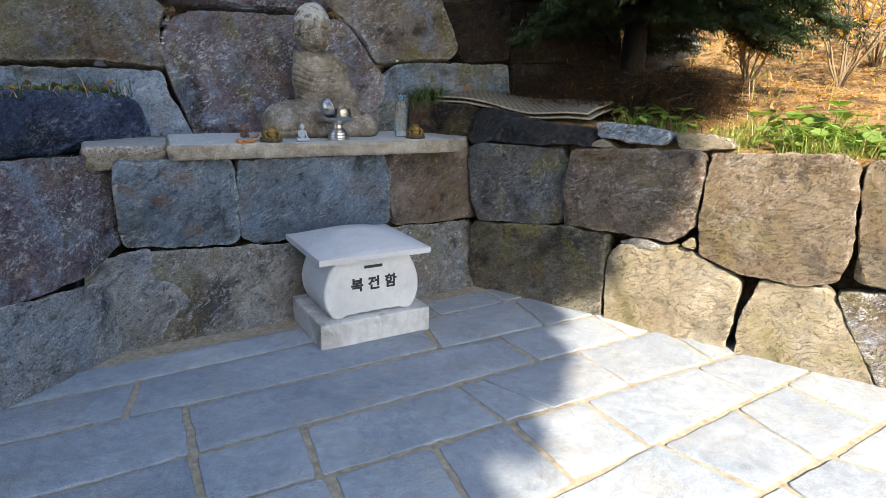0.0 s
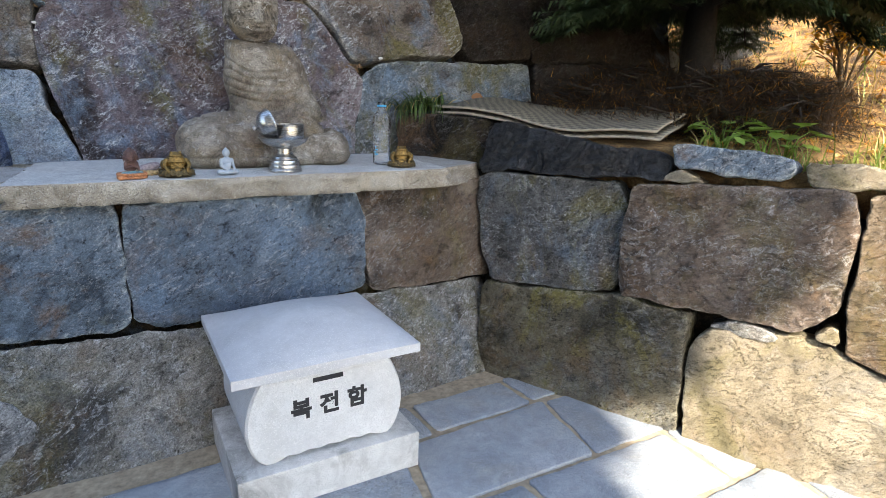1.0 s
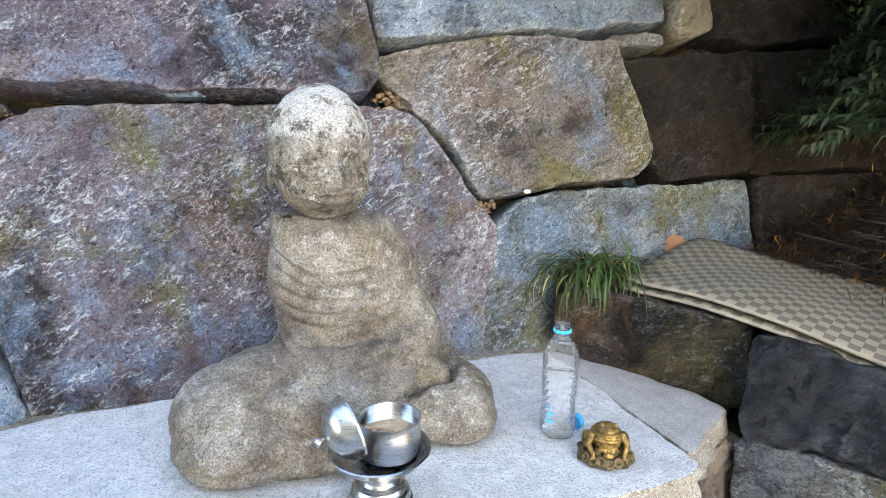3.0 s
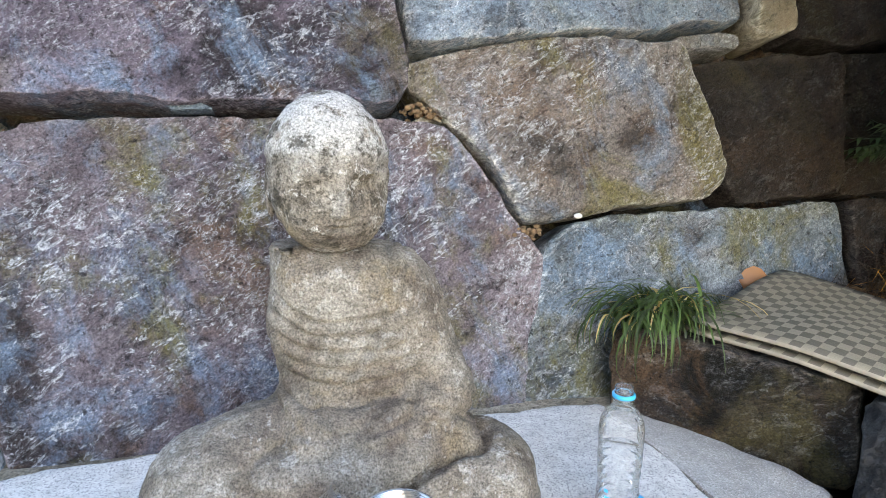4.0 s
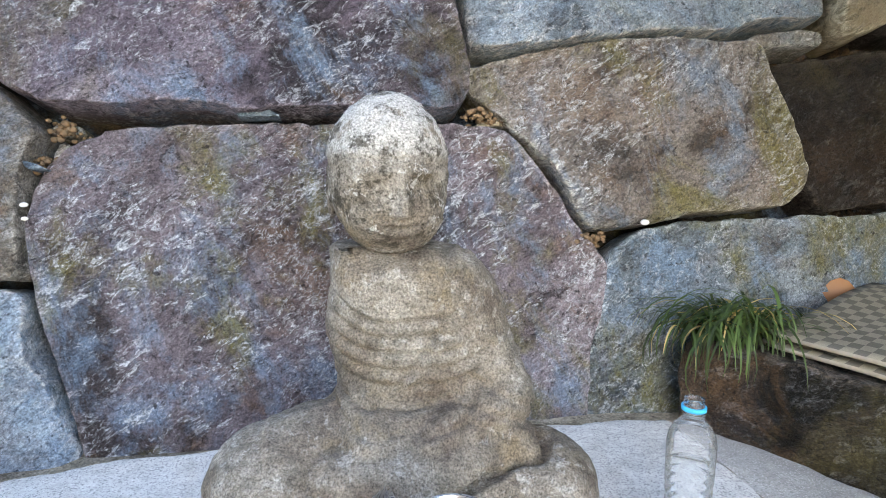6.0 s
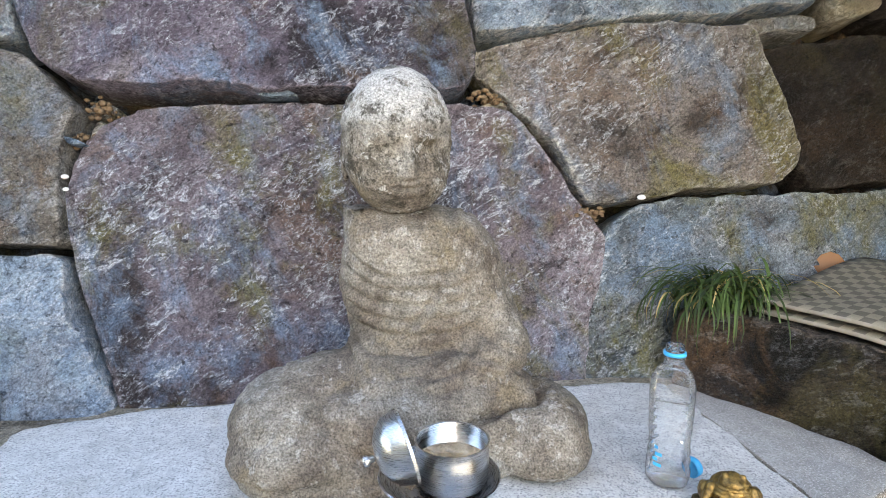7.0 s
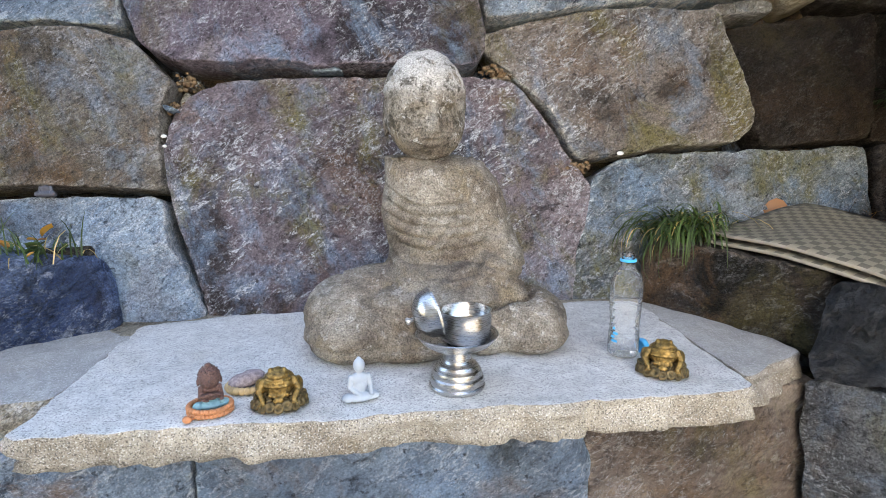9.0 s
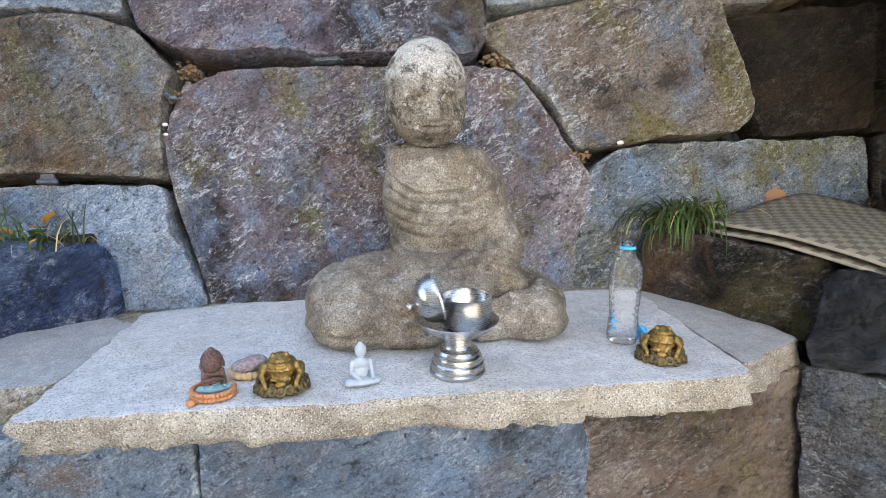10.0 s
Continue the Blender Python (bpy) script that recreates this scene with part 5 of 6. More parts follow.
for index, (form, voxel) in enumerate(((body_form, 0.0036), (head_form, 0.0026))):
    me = fused("statue_form", form, voxel, 3, statue_shape)
    before = len(bm.faces)
    bm.from_mesh(me)
    bm.faces.ensure_lookup_table()
    for f in bm.faces[before:]:
        f.material_index = index
    bpy.data.meshes.remove(me)
tagged(part("stone_buddha", bm, [STATUE, STATUE_HEAD]), "weathered granite seated statue with a separate rounded head", "statue")

# donation box
CHARCOAL = plain("black_paint", (0.015, 0.015, 0.018), 0.6, vary=0.2)
offering = empty("donation_box", (-0.415, -0.87, 0.0))
bm = bmesh.new()
box(bm, -0.245, 0.245, -0.20, 0.19, -0.005, 0.103, 0.006)
part("plinth", bm, GRIMY, offering, "granite plinth with grimy edges", False)
prof = []
for k in range(25):
    f = k / 24
    prof.append((0.172 + 0.045 * math.sin(math.pi * f ** 0.85) ** 0.8 - 0.012 * f, 0.104 + 0.242 * f))
bm = bmesh.new()
rows = []
for y in (-0.158, -0.150, 0.140, 0.148):
    inset = 0.006 if y in (-0.158, 0.148) else 0.0
    ring = []
    for w, z in prof:
        ring.append((-(w - inset), y, z))
    for w, z in reversed(prof):
        ring.append((w - inset, y, z))
    for k in range(1, 12):
        f = 1 - k / 6
        foot = (0.0, 0.0, 0.011, 0.007, 0.013, 0.008, 0.013, 0.008, 0.013, 0.007, 0.011, 0.0)[k]
        ring.append((0.168 * f, y, 0.104 + foot))
    rows.append([bm.verts.new(p) for p in ring])
for a, b in zip(rows, rows[1:]):
    for i in range(len(a)):
        bm.faces.new([a[i], a[(i + 1) % len(a)], b[(i + 1) % len(a)], b[i]])
bm.faces.new(rows[0])
bm.faces.new(rows[-1][::-1])
bmesh.ops.recalc_face_normals(bm, faces=bm.faces)
body = part("body", bm, BOX_STONE, offering, "barrel-sided white granite body", False)
bm = bmesh.new()
box(bm, -0.040, 0.040, -0.1605, -0.150, 0.304, 0.316)
part("slot", bm, CHARCOAL, body, "dark coin slot", False)
bm = bmesh.new()
k = 28
cap_grid = []
for j in range(k + 1):
    row = []
    for i in range(k + 1):
        x, y = -0.243 + 0.486 * i / k, -0.203 + 0.462 * j / k
        e = max(0.0, 1 - abs(x / 0.243) ** 1.6) * max(0.0, 1 - abs((y - 0.028) / 0.231) ** 1.6)
        row.append(bm.verts.new((x, y, 0.374 + 0.060 * e ** 0.75)))
    cap_grid.append(row)
for j in range(k):
    for i in range(k):
        bm.faces.new([cap_grid[j][i], cap_grid[j][i + 1], cap_grid[j + 1][i + 1], cap_grid[j + 1][i]])
rim = [cap_grid[0][i] for i in range(k)] + [cap_grid[j][k] for j in range(k)] + [cap_grid[k][k - i] for i in range(k)] + [cap_grid[k - j][0] for j in range(k)]
low = [bm.verts.new((v.co.x, v.co.y, 0.350)) for v in rim]
mid_in = [bm.verts.new((v.co.x * 0.8, 0.028 + (v.co.y - 0.028) * 0.8, 0.344)) for v in rim]
for i in range(len(rim)):
    i2 = (i + 1) % len(rim)
    bm.faces.new([rim[i], rim[i2], low[i2], low[i]])
    bm.faces.new([low[i], low[i2], mid_in[i2], mid_in[i]])
bm.faces.new(mid_in)
bmesh.ops.recalc_face_normals(bm, faces=bm.faces)
part("lid", bm, BOX_STONE, offering, "low hipped white granite lid", False)
for ch, x in (("복", -0.072), ("전", 0.003), ("함", 0.078)):
    cu = bpy.data.curves.new("lettering", "FONT")
    cu.body, cu.size, cu.extrude, cu.offset = ch, 0.060, 0.0012, 0.0022
    cu.align_x = "CENTER"
    tmp = new("lettering_form", cu)
    me = bpy.data.meshes.new_from_object(tmp.evaluated_get(bpy.context.evaluated_depsgraph_get()))
    bpy.data.objects.remove(tmp)
    me.materials.clear()
    me.materials.append(CHARCOAL)
    ob = new("lettering", me)
    ob.parent = body
    ob.matrix_basis = pose(x, -0.1585, 0.215, 90, 0, 0)
    ob["label"] = "black painted lettering"
offering.rotation_euler = (0, 0, radians(3.5))
tagged(offering, "white granite donation box with lettering and a hipped lid", "box")

# steel offering bowl
STEEL, n_, l_, b_ = material("stainless_steel")
v_ = coords(n_, l_, (1, 1, 30))
f_ = noise_tex(n_, l_, v_, 60, 5, 0.7)
l_.new(ramp(n_, l_, f_, [(0.3, (0.43, 0.425, 0.415)), (0.7, (0.55, 0.54, 0.53))]), b_.inputs["Base Color"])
l_.new(ramp(n_, l_, f_, [(0.3, 0.23), (0.7, 0.33)]), b_.inputs["Roughness"])
b_.inputs["Metallic"].default_value = 1.0
WATER = plain("clear_water", (1, 1, 1), 0.02, vary=0.0, Transmission_Weight=1.0, IOR=1.33)
bowl = empty("offering_bowl", (-0.389, -0.520, 0.7755))
bowl.scale = (1.06, 1.06, 1.03)
bm = bmesh.new()
lathe(bm, [(0.0, 0.004), (0.0465, 0.0), (0.0485, 0.003), (0.0485, 0.007), (0.0460, 0.010), (0.0470, 0.014), (0.0455, 0.021), (0.0425, 0.024), (0.0430, 0.028), (0.0412, 0.034), (0.0370, 0.037), (0.0372, 0.040), (0.0340, 0.045), (0.0262, 0.049), (0.0235, 0.053), (0.0230, 0.068), (0.028, 0.072), (0.044, 0.076), (0.060, 0.086), (0.069, 0.098), (0.071, 0.100), (0.069, 0.101), (0.058, 0.091), (0.042, 0.082), (0.0, 0.079)], 56)
part("pedestal_dish", bm, STEEL, bowl, sharp=28)
bm = bmesh.new()
lathe(bm, [(0.0, 0.0815), (0.030, 0.082), (0.0395, 0.087), (0.0430, 0.098), (0.0434, 0.128), (0.0425, 0.138), (0.0438, 0.140), (0.0415, 0.1395), (0.0415, 0.128), (0.041, 0.105), (0.035, 0.092), (0.0, 0.085)], 56, Matrix.Translation((0.016, 0.006, 0)))
cup = part("cup", bm, STEEL, bowl, sharp=40)
bm = bmesh.new()
lathe(bm, [(0.0, 0.126), (0.0414, 0.126)], 48, Matrix.Translation((0.016, 0.006, 0)))
part("water", bm, WATER, cup, "clear water in the cup")
bm = bmesh.new()
tilt = pose(-0.041, -0.004, 0.139, 0, 0, 10) @ pose(0, 0, 0, 0, -104, 0)
lathe(bm, [(0.0430, -0.005), (0.0455, -0.0045), (0.0460, -0.001), (0.0430, 0.0015), (0.040, 0.014), (0.031, 0.025), (0.016, 0.032), (0.0, 0.034), ], 48, tilt)
lathe(bm, [(0.0425, -0.004), (0.0415, 0.003), (0.0385, 0.013), (0.030, 0.0235), (0.015, 0.0305), (0.0, 0.0325)], 48, tilt)
lid = part("lid", bm, STEEL, bowl, "domed lid leaning on the cup", sharp=45)
bm = bmesh.new()
lathe(bm, [(0.0, 0.034), (0.004, 0.035), (0.004, 0.040), (0.007, 0.043), (0.006, 0.047), (0.0, 0.048)], 20, tilt)
part("knob", bm, STEEL, lid)
tagged(bowl, "stainless steel footed offering bowl with its lid tilted open", "bowl")

# water bottle
def see_through(name, tint, gloss, refract_veil):
    """Clear film: lets light straight through, mirrors a little and carries a painted white veil."""
    m, n, l, b = material(name)
    tr = n.new("ShaderNodeBsdfTransparent")
    tr.inputs["Color"].default_value = (*tint, 1)
    gl = n.new("ShaderNodeBsdfGlossy")
    gl.inputs["Roughness"].default_value = 0.08
    mx = n.new("ShaderNodeMixShader")
    facing = n.new("ShaderNodeLayerWeight")
    facing.inputs["Blend"].default_value = gloss
    l.new(facing.outputs["Fresnel"], mx.inputs[0])
    l.new(tr.outputs[0], mx.inputs[1])
    l.new(gl.outputs[0], mx.inputs[2])
    # white diffuse share painted in for the brightness of refracted light
    refract_white = n.new("ShaderNodeBsdfDiffuse")
    refract_white.inputs["Color"].default_value = (0.92, 0.95, 0.98, 1)
    veil = n.new("ShaderNodeMixShader")
    veil.inputs[0].default_value = refract_veil
    l.new(mx.outputs[0], veil.inputs[1])
    l.new(refract_white.outputs[0], veil.inputs[2])
    l.new(veil.outputs[0], n["Material Output"].inputs["Surface"])
    return m


CLEAR = see_through("clear_plastic", (0.985, 0.993, 1.0), 0.24, 0.03)
BOTTLED = see_through("bottled_water", (0.97, 0.985, 1.0), 0.10, 0.05)
BLUE_CAP = plain("blue_plastic", (0.03, 0.38, 0.68), 0.35, vary=0.08)
bottle = empty("water_bottle", (-0.028, -0.412, 0.7755))
SILHOUETTE = [(0.0, 0.024), (0.004, 0.0305), (0.016, 0.0322), (0.034, 0.0310), (0.066, 0.0292), (0.092, 0.0308), (0.104, 0.0318), (0.148, 0.0322), (0.160, 0.0305), (0.172, 0.0255), (0.181, 0.0185), (0.186, 0.0140), (0.197, 0.0128)]


def girth(z):
    """The bottle's radius at a height."""
    for (z0, r0), (z1, r1) in zip(SILHOUETTE, SILHOUETTE[1:]):
        if z <= z1:
            return r0 + (r1 - r0) * smooth01((z - z0) / (z1 - z0))
    return SILHOUETTE[-1][1]


def bottle_skin(bm, inset, top, closed):
    seg, rows = 56, []
    count = int(top / 0.0016)
    for k in range(count + 1):
        z = top * k / count
        row = []
        for i in range(seg):
            a = 2 * math.pi * i / seg
            wave = 0.0005 * math.sin(z * 2 * math.pi / 0.0155 + 1.1 * math.sin(3 * a)) * smooth01((z - 0.024) / 0.01) * smooth01((0.100 - z) / 0.01)
            ring = -0.0014 * (math.exp(-((z - 0.103) / 0.0022) ** 2) + math.exp(-((z - 0.118) / 0.0022) ** 2))
            foot = 0.0012 * math.cos(5 * a) * smooth01((0.018 - z) / 0.018)
            r = girth(z) + wave + ring + foot - inset
            row.append(bm.verts.new((r * math.cos(a), r * math.sin(a), z + (inset if k == 0 else 0.0))))
        rows.append(row)
    for a, b in zip(rows, rows[1:]):
        for i in range(seg):
            bm.faces.new([a[i], a[(i + 1) % seg], b[(i + 1) % seg], b[i]])
    bm.faces.new(rows[0][::-1])
    if closed:
        bm.faces.new(rows[-1])
    return rows[-1]


bm = bmesh.new()
bottle_skin(bm, 0.0, 0.190, False)
lathe(bm, [(0.0128, 0.190), (0.0128, 0.1945), (0.0160, 0.1948), (0.0160, 0.1965), (0.0125, 0.197), (0.0125, 0.203), (0.0134, 0.2035), (0.0134, 0.205), (0.0124, 0.2055), (0.0124, 0.209), (0.0132, 0.2095), (0.0128, 0.2135), (0.0112, 0.2135), (0.0112, 0.196)], 40)
shell = part("shell", bm, CLEAR, bottle, "clear ribbed plastic")
shell.visible_shadow = False
bm = bmesh.new()
bottle_skin(bm, 0.0012, 0.119, True)
inner = part("water", bm, BOTTLED, bottle)
inner.visible_shadow = False
bm = bmesh.new()
for k, (z, a, w) in enumerate(((0.034, 3.5, 0.4), (0.042, 3.45, 0.25), (0.050, 3.55, 0.35), (0.060, 3.5, 0.2))):
    seg = 8
    rows = [[bm.verts.new(((girth(z + dz) + 0.0016) * math.cos(a + w * i / seg), (girth(z + dz) + 0.0016) * math.sin(a + w * i / seg), z + dz)) for i in range(seg + 1)] for dz in (0.0, 0.005)]
    for i in range(seg):
        bm.faces.new([rows[0][i], rows[0][i + 1], rows[1][i + 1], rows[1][i]])
part("label_print", bm, BLUE_CAP, bottle, "small remnant of blue print")
bm = bmesh.new()
lathe(bm, [(0.0130, 0.1975), (0.0160, 0.198), (0.0162, 0.203), (0.0130, 0.2035)], 32)
part("collar_ring", bm, BLUE_CAP, bottle, "blue tamper ring")
tagged(bottle, "open clear plastic water bottle two-thirds full", "bottle")
bm = bmesh.new()
lathe(bm, [(0.0, 0.013), (0.0135, 0.013), (0.0150, 0.011), (0.0150, 0.0), (0.0138, 0.0), (0.0135, 0.011), (0.0, 0.0115)], 32, pose(0, 0, 0.0, 0, 82, 20))
cap_ob = tagged(part("bottle_cap", bm, BLUE_CAP), "blue plastic screw cap lying on the altar", "cap")
cap_ob.location = (0.008, -0.412, 0.7905)

# gilded frogs
GOLD = plain("gilded_resin", (0.20, 0.125, 0.036), 0.42, 0.6, 0.7, 120, 0.002)
GOLD_DARK = plain("dark_gilding", (0.10, 0.07, 0.028), 0.5, 0.5, 0.7, 120, 0.003)


def frog_form(bm):
    ball(bm, (0, 0.006, 0.046), 1, 3, (0.031, 0.026, 0.022))
    ball(bm, (0, -0.006, 0.040), 1, 3, (0.027, 0.023, 0.018))
    for k, z in enumerate((0.058, 0.053, 0.047)):
        ball(bm, (0, -0.013 - 0.001 * k, z), 1, 3, (0.024 + 0.002 * k, 0.017, 0.0042))
    ball(bm, (0, -0.012, 0.065), 1, 3, (0.021, 0.018, 0.009))
    ball(bm, (0, -0.006, 0.071), 1, 2, (0.013, 0.012, 0.006))
    for s in (-1, 1):
        ball(bm, (s * 0.0125, -0.012, 0.0735), 0.0052, 2)
        ball(bm, (s * 0.035, 0.006, 0.036), 1, 2, (0.011, 0.018, 0.016))
        capsule(bm, (s * 0.029, -0.006, 0.050), (s * 0.037, -0.016, 0.036), 0.0075, 0.006, 4)
        capsule(bm, (s * 0.037, -0.016, 0.036), (s * 0.029, -0.030, 0.024), 0.006, 0.005, 4)
        for t in (-1, 0, 1):
            capsule(bm, (s * 0.029, -0.030, 0.022), (s * 0.029 + t * 0.006, -0.038, 0.018), 0.003, 0.002, 3)
    for k in range(5):
        ball(bm, (-0.016 + 0.008 * k, -0.026, 0.030 - 0.002 * (k % 2)), 0.0045, 2)
    ball(bm, (0, -0.034, 0.020), 1, 2, (0.012, 0.004, 0.010))


def frog(x, y, turn, label):
    ob = empty("frog_figurine", (x, y, 0.7755))
    me = fused("body", frog_form, 0.0017, 2, lambda co, nn: co + nn * 0.0009 * noise.fractal(co * 180, 0.9, 2.0, 3))
    me.materials.append(GOLD)
    b = new("body", me)
    b.parent = ob
    r = random.Random(int(x * 100))
    pile = bmesh.new()
    ball(pile, (0, 0.0, 0.009), 1, 3, (0.053, 0.043, 0.015))
    for v in pile.verts:
        v.co.z = max(v.co.z, 0.0)
    for k in range(70):
        a = k * 2.399
        q = 0.5 + 0.5 * (k % 5) / 5
        lathe(pile, [(0, 0.0035), (0.0075, 0.0032), (0.0085, 0.001), (0.0075, -0.002), (0, -0.002)], 10, pose(0.053 * q * math.cos(a), 0.043 * q * math.sin(a), 0.006 + 0.022 * (1 - q) + r.uniform(0, 0.009), r.uniform(-70, 70), r.uniform(-60, 60), 0))
    for k in range(9):
        a = radians(196 + 18.5 * k)
        m = pose(0.050 * math.cos(a), 0.043 * math.sin(a), 0.0115 + 0.003 * (k % 2), 0, 0, math.degrees(a) + 90) @ pose(0, 0, 0, 62, 0, 0)
        lathe(pile, [(0, 0.0012), (0.0035, 0.0012), (0.0040, 0.0030), (0.0085, 0.0030), (0.0100, 0.0022), (0.0100, -0.002), (0, -0.002)], 16, m)
    part("coin_base", pile, GOLD_DARK, ob, "dark gilded heap of coins")
    ob.rotation_euler, ob.scale = (0, 0, radians(turn)), (0.88, 0.88, 0.92)
    return tagged(ob, label, "figurine", "gilded frogs")


frog(-0.700, -0.555, 6, "gilded frog figurine on coins beside beads")
frog(0.007, -0.512, -24, "gilded frog figurine on coins beside a water bottle")

# small seated figures
PALE = plain("white_glazed_clay", (0.31, 0.355, 0.405), 0.45, vary=0.08)
RESIN = plain("brown_resin", (0.10, 0.052, 0.044), 0.45, vary=0.7, scale=300, relief=0.006)
AQUA = plain("turquoise_glaze", (0.16, 0.30, 0.33), 0.35, vary=0.2)
INDIGO = plain("dark_grey_resin", (0.06, 0.06, 0.075), 0.5, vary=0.3)


def seated_form(bm, k=1.0, head=0.0105):
    ball(bm, (0, 0, 0.0635 * k), 1, 3, (head, head, head * 1.2))
    ball(bm, (0, 0.001, 0.0635 * k + head * 1.12), head * 0.36, 2)
    ball(bm, (0, 0, 0.050 * k), 1, 2, (0.006, 0.006, 0.006))
    ball(bm, (0, 0, 0.040 * k), 1, 3, (0.0155, 0.010, 0.011 * k))
    ball(bm, (0, 0, 0.026 * k), 1, 3, (0.0125, 0.010, 0.015 * k))
    ball(bm, (0, -0.004, 0.008), 1, 3, (0.028, 0.016, 0.0085))
    for s in (-1, 1):
        ball(bm, (s * 0.022, -0.006, 0.0085), 1, 2, (0.011, 0.011, 0.008))
        capsule(bm, (s * 0.0155, 0, 0.043 * k), (s * 0.018, -0.003, 0.026 * k), 0.005, 0.0045, 4)
        capsule(bm, (s * 0.018, -0.003, 0.026 * k), (s * (0.018 if s > 0 else 0.004), -0.014, 0.015 * k), 0.0045, 0.004, 4)


def flat_base(co, nn):
    co = co + nn * 0.0003 * noise.noise(co * 300)
    co.z = max(co.z, 0.0)
    return co


me = fused("small_buddha", seated_form, 0.0012, 2, flat_base)
me.materials.append(PALE)
ob = tagged(new("small_buddha", me), "small white clay seated figure on the altar", "statue")
ob.matrix_world = pose(-0.564, -0.552, 0.7755, 0, 0, 14)


def curled_form(bm):
    """A large-headed figure at prayer with rows of curls and joined palms."""
    seated_form(bm, 0.95, 0.0190)
    for ring in range(1, 6):
        lat = radians(82 - 19 * ring + 14)
        count = max(4, int(15 * math.cos(lat)))
        for i in range(count):
            a = 2 * math.pi * (i + 0.5 * (ring % 2)) / count
            if ring > 3 and math.sin(a) < -0.35:
                continue
            p = Vector((math.cos(lat) * math.cos(a), math.cos(lat) * math.sin(a), math.sin(lat) * 1.2)) * 0.0190
            ball(bm, p + Vector((0, 0, 0.0603)), 0.0025, 1)
    for s in (-1, 1):
        ball(bm, (s * 0.0195, -0.002, 0.054), 1, 1, (0.003, 0.004, 0.009))
        capsule(bm, (s * 0.015, -0.006, 0.026), (s * 0.002, -0.017, 0.032), 0.0050, 0.0038, 4)
    ball(bm, (0, -0.0195, 0.0585), 1, 1, (0.0028, 0.003, 0.0045))
    ball(bm, (0, -0.0180, 0.0500), 1, 1, (0.0060, 0.002, 0.0018))


me = fused("small_buddha", curled_form, 0.0009, 1, flat_base)
me.materials.append(RESIN)
me.materials.append(AQUA)
for p in me.polygons:
    if p.center.z < 0.018:
        p.material_index = 1
ob = tagged(new("small_buddha", me), "small brown resin seated figure with a turquoise robe", "statue")
ob.matrix_world = pose(-0.812, -0.560, 0.780, 0, 0, 18) @ Matrix.Diagonal((0.92, 0.92, 0.90, 1))
me = fused("small_buddha", lambda b: seated_form(b, 0.6, 0.007), 0.0014, 2, flat_base)
me.materials.append(INDIGO)
ob = tagged(new("small_buddha", me), "tiny dark figure tucked between wall stones", "statue")
ob.matrix_world = Matrix.Translation((-1.345, 0.035, 1.075)) @ Matrix.Diagonal((0.8, 0.8, 0.95, 1))

BEAD_ORANGE = plain("orange_wood_bead", (0.40, 0.165, 0.07), 0.5, vary=0.3, scale=80)
BEAD_TAN = plain("tan_wood_bead", (0.45, 0.31, 0.15), 0.5, vary=0.35, scale=60)
MAUVE = plain("mauve_pumice", (0.25, 0.205, 0.215), 0.9, vary=0.5, scale=150, relief=0.004)


def beads(at, rx, ry, count, r, turns, mat, label):
    ob = empty("prayer_beads", at)
    shared = bmesh.new()
    ball(shared, (0, 0, 0), r, 2)
    me = mesh_of("bead", shared, mat)
    for k in range(count):
        a = 2 * math.pi * turns * k / count
        b = new("bead", me)
        b.parent = ob
        b.location = (rx * math.cos(a), ry * math.sin(a), r + r * 1.7 * int(turns * k / count))
    return tagged(ob, label, "beads", "strings of beads")


beads((-0.812, -0.568, 0.7755), 0.034, 0.028, 66, 0.0047, 2, BEAD_ORANGE, "coiled string of small orange wooden prayer beads")
beads((-0.768, -0.488, 0.7755), 0.034, 0.026, 22, 0.0075, 1, BEAD_TAN, "bracelet of tan wooden beads round a pumice stone")
bm = bmesh.new()
ball(bm, (-0.771, -0.486, 0.794), 1, 3, (0.034, 0.019, 0.014), (0, -14, 12))
for v in bm.verts:
    v.co += 0.003 * Vector((noise.noise(v.co * 90), noise.noise(v.co * 90 + Vector((3, 0, 0))), noise.noise(v.co * 90 + Vector((0, 3, 0)))))
tagged(part("pumice_stone", bm, MAUVE), "small mauve pumice stone lying in a bracelet", "stone")
bm = bmesh.new()
ball(bm, (-0.838, -0.605, 0.782), 1, 2, (0.008, 0.006, 0.0065))
tube(bm, [(-0.836, -0.602, 0.780), (-0.830, -0.596, 0.7785)], 0.002, 6)
tagged(part("bead_pendant", bm, BEAD_ORANGE), "orange wooden end bead of the coiled string", "bead")

for at, size, turn in (((-0.66, 1.391), 0.05, 20), ((-1.052, 1.285), 0.022, 70)):
    stone(wall_upper, UPPER, STEEL_BLUE, [(at[0] - size, at[1] + size * 0.55), (at[0] + size * 0.4, at[1] + size * 0.1), (at[0] + size, at[1] - size * 0.22), (at[0] - size * 0.6, at[1] - size * 0.25)], 0.028, 0.003, 0.05, 0.003, 0.006, 0.003, cut=1, bite=0.004)
CRUMB = plain("brown_soil", (0.16, 0.105, 0.060), 0.95, vary=0.5, scale=80, relief=0.004)
rng = random.Random(33)
for u, v in ((-0.185, 1.392), (-1.025, 1.362), (-1.06, 1.30), (0.035, 1.125)):
    bm = bmesh.new()
    for _ in range(46):
        ball(bm, UPPER.at(u + rng.gauss(0, 0.022), v + rng.gauss(0, 0.008), -0.02 + rng.uniform(-0.02, 0.02)), rng.uniform(0.003, 0.009), 1, (1, rng.uniform(0.6, 1), rng.uniform(0.6, 1)))
    tagged(part("soil", bm, CRUMB, wall_upper, "crumbled brown soil in a joint"), kind="stuff")

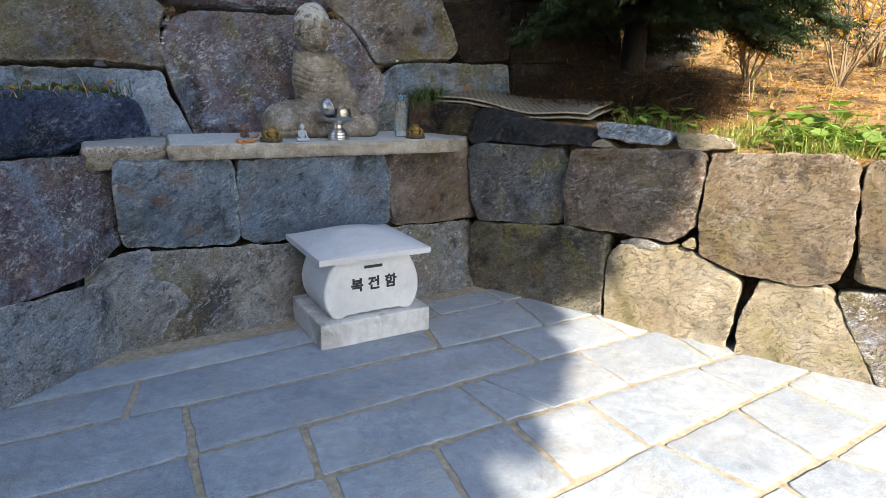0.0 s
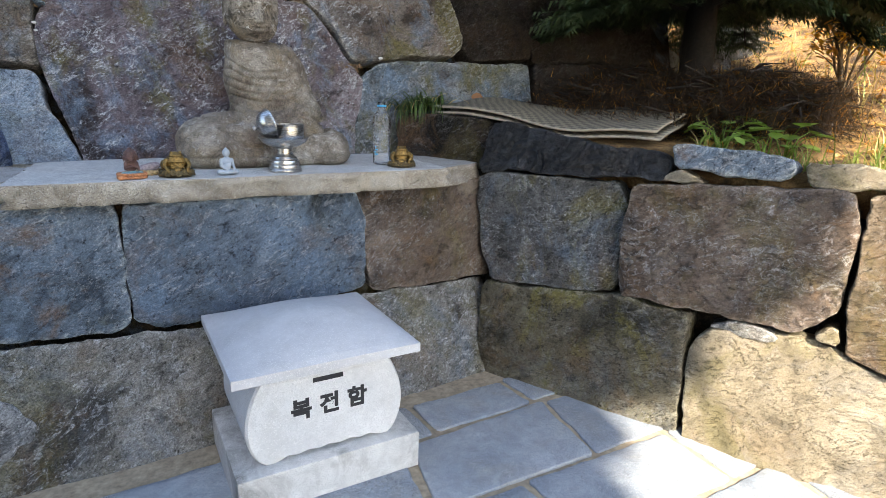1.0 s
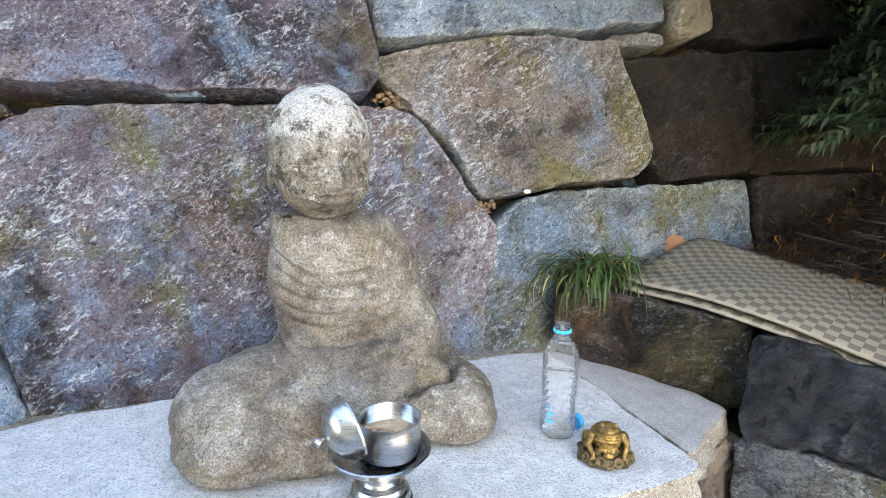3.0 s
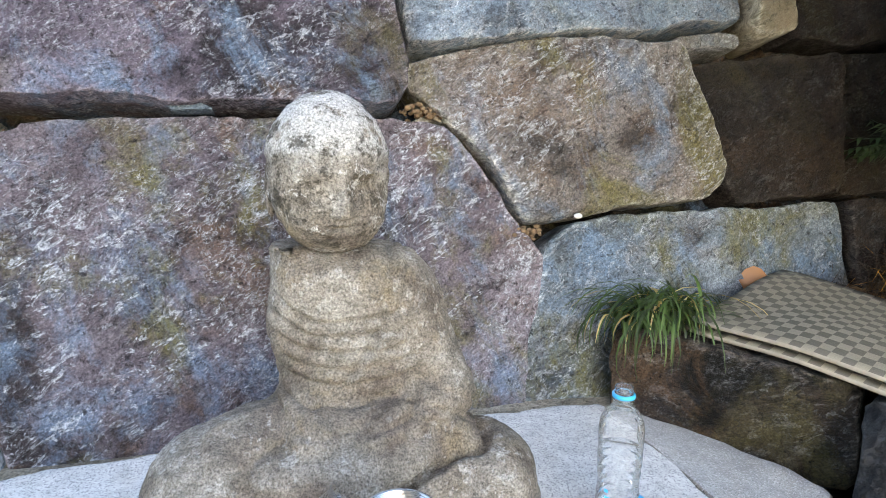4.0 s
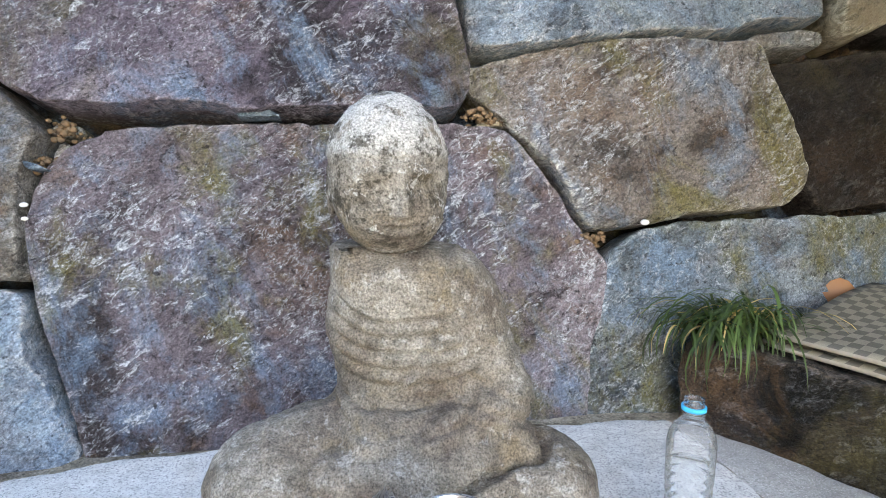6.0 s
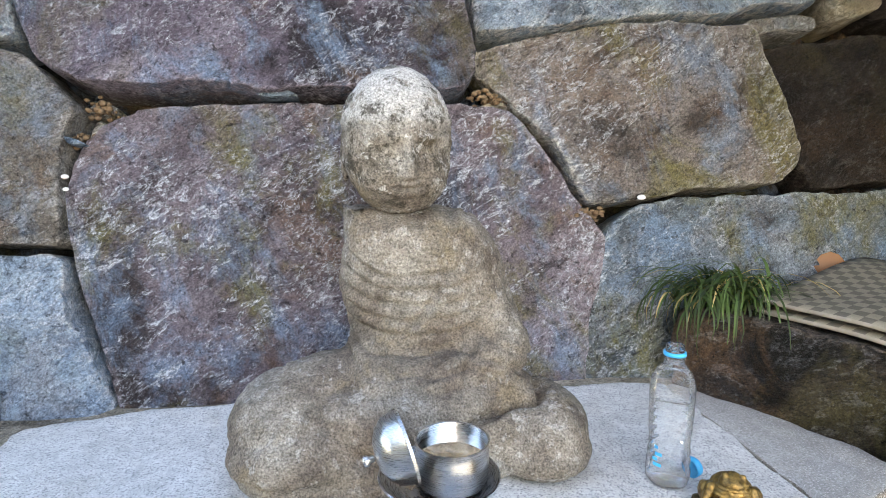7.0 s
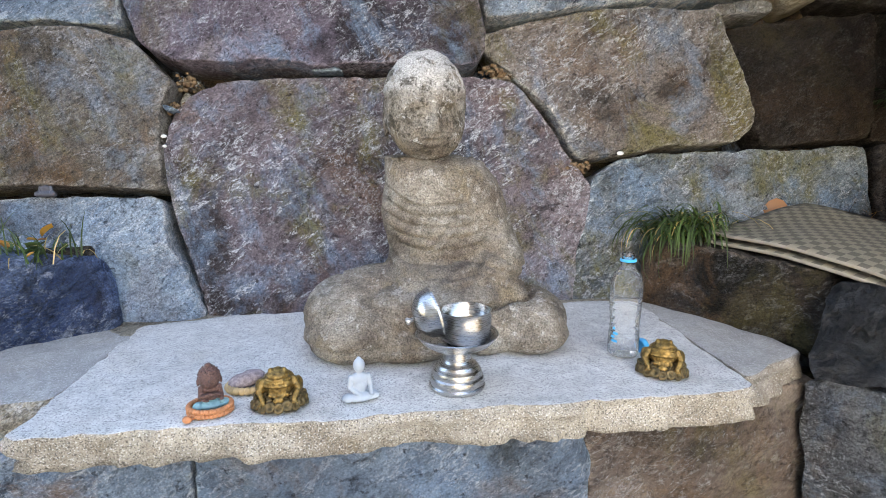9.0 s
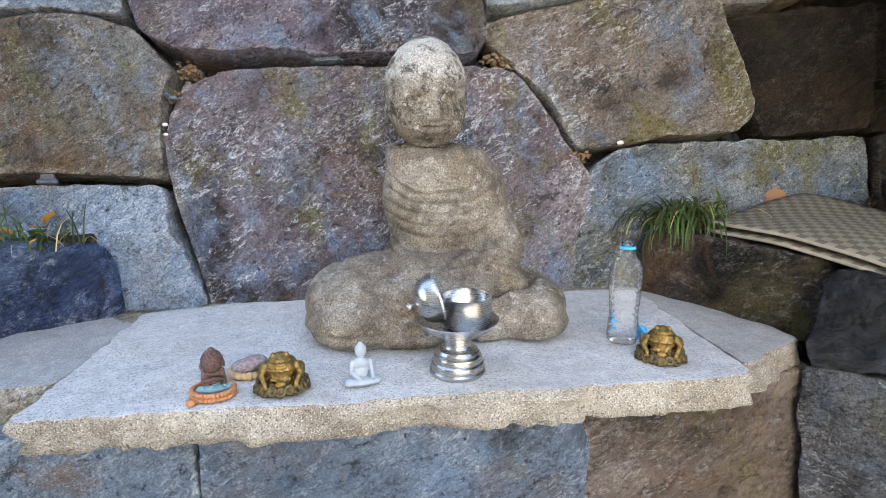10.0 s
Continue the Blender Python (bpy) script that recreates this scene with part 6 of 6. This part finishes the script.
WHITE = plain("white_pebble", (0.75, 0.74, 0.72), 0.6, vary=0.06)
for x, z, r in ((-1.072, 1.215, 0.006), (-1.070, 1.190, 0.005), (0.150, 1.158, 0.008), (-1.36, 1.078, 0.005)):
    bm = bmesh.new()
    ball(bm, (0, 0, 0), r, 2, (1.3, 1, 0.8))
    ob = tagged(part("pebble", bm, WHITE), "small white pebble set in a wall joint", "pebble", "pebbles in the wall")
    ob.location = UPPER.at(x, z, 0.022)

# folded mat on the wall
MAT, n_, l_, b_ = material("woven_mat")
uvn = n_.new("ShaderNodeUVMap")
ck = n_.new("ShaderNodeTexChecker")
ck.inputs["Scale"].default_value = 1.0
ck.inputs["Color1"].default_value = (0.115, 0.10, 0.075, 1)
ck.inputs["Color2"].default_value = (0.26, 0.23, 0.17, 1)
l_.new(uvn.outputs[0], ck.inputs["Vector"])
wv = noise_tex(n_, l_, uvn.outputs[0], 9, 3, 0.6)
l_.new(mix(n_, l_, 0.6, ck.outputs[0], ramp(n_, l_, wv, [(0.3, 0.6), (0.7, 1.25)]), "MULTIPLY"), b_.inputs["Base Color"])
b_.inputs["Roughness"].default_value = 0.6
bump(n_, l_, b_, [(ck.outputs[1], 0.4, 0.002), (wv, 0.4, 0.001)])
EDGE = plain("mat_foam_edge", (0.30, 0.265, 0.21), 0.8, vary=0.2)
mat_ob = empty("folded_mat")
A, B, C, D = Vector((0.300, -0.130, 0.975)), Vector((0.72, 0.06, 1.0)), Vector((0.965, -0.845, 0.968)), Vector((0.685, -0.985, 0.916))


def mat_layer(drop, grow, name, mat):
    bm = bmesh.new()
    uvl = bm.loops.layers.uv.new("weave")
    ku, kv = 44, 18
    up, dn = [], []
    for j in range(kv + 1):
        ru, rd = [], []
        for i in range(ku + 1):
            f, g = i / ku, j / kv
            cf = 0.5 + (f - 0.5) * (1 + grow)
            # round the corners
            gg = 0.5 + (g - 0.5) * (1 - 0.035 * max(0, abs(2 * f - 1) - 0.88) / 0.12)
            p = A.lerp(D, cf).lerp(B.lerp(C, cf), gg)
            p.z += 0.012 * math.sin(f * 7.0 + g * 1.5) * (1 - f * 0.4) + 0.010 * noise.noise((f * 4, g * 2, 2.0)) - drop + 0.012 * smooth01(abs(f - 0.5) * 2 - 0.7) * (1 if drop == 0 else 0.2)
            p.z -= 0.02 * smooth01((f - 0.35) / 0.2) * smooth01((0.95 - f) / 0.3) * (1 - g) * 0.5
            ru.append(bm.verts.new(p))
            rd.append(bm.verts.new(p - Vector((0, 0, 0.008))))
        up.append(ru)
        dn.append(rd)
    for j in range(kv):
        for i in range(ku):
            for rows_, flip in ((up, 1), (dn, -1)):
                fc = bm.faces.new([rows_[j][i], rows_[j][i + 1], rows_[j + 1][i + 1], rows_[j + 1][i]][::flip])
                for lp, (a, b) in zip(fc.loops, [(i, j), (i + 1, j), (i + 1, j + 1), (i, j + 1)][::flip]):
                    lp[uvl].uv = (a / ku * 46, b / kv * 18)
    rim = [(0, i) for i in range(ku)] + [(j, ku) for j in range(kv)] + [(kv, ku - i) for i in range(ku)] + [(kv - j, 0) for j in range(kv)]
    for q in range(len(rim)):
        (j1, i1), (j2, i2) = rim[q], rim[(q + 1) % len(rim)]
        bm.faces.new([up[j1][i1], up[j2][i2], dn[j2][i2], dn[j1][i1]]).material_index = 1
    bmesh.ops.recalc_face_normals(bm, faces=bm.faces)
    return part(name, bm, [mat, EDGE], mat_ob)


mat_layer(0.0, 0.0, "upper_fold", MAT)
mat_layer(0.022, 0.03, "lower_fold", MAT)
tagged(mat_ob, "folded chequered olive picnic mat lying on the wall", "mat")
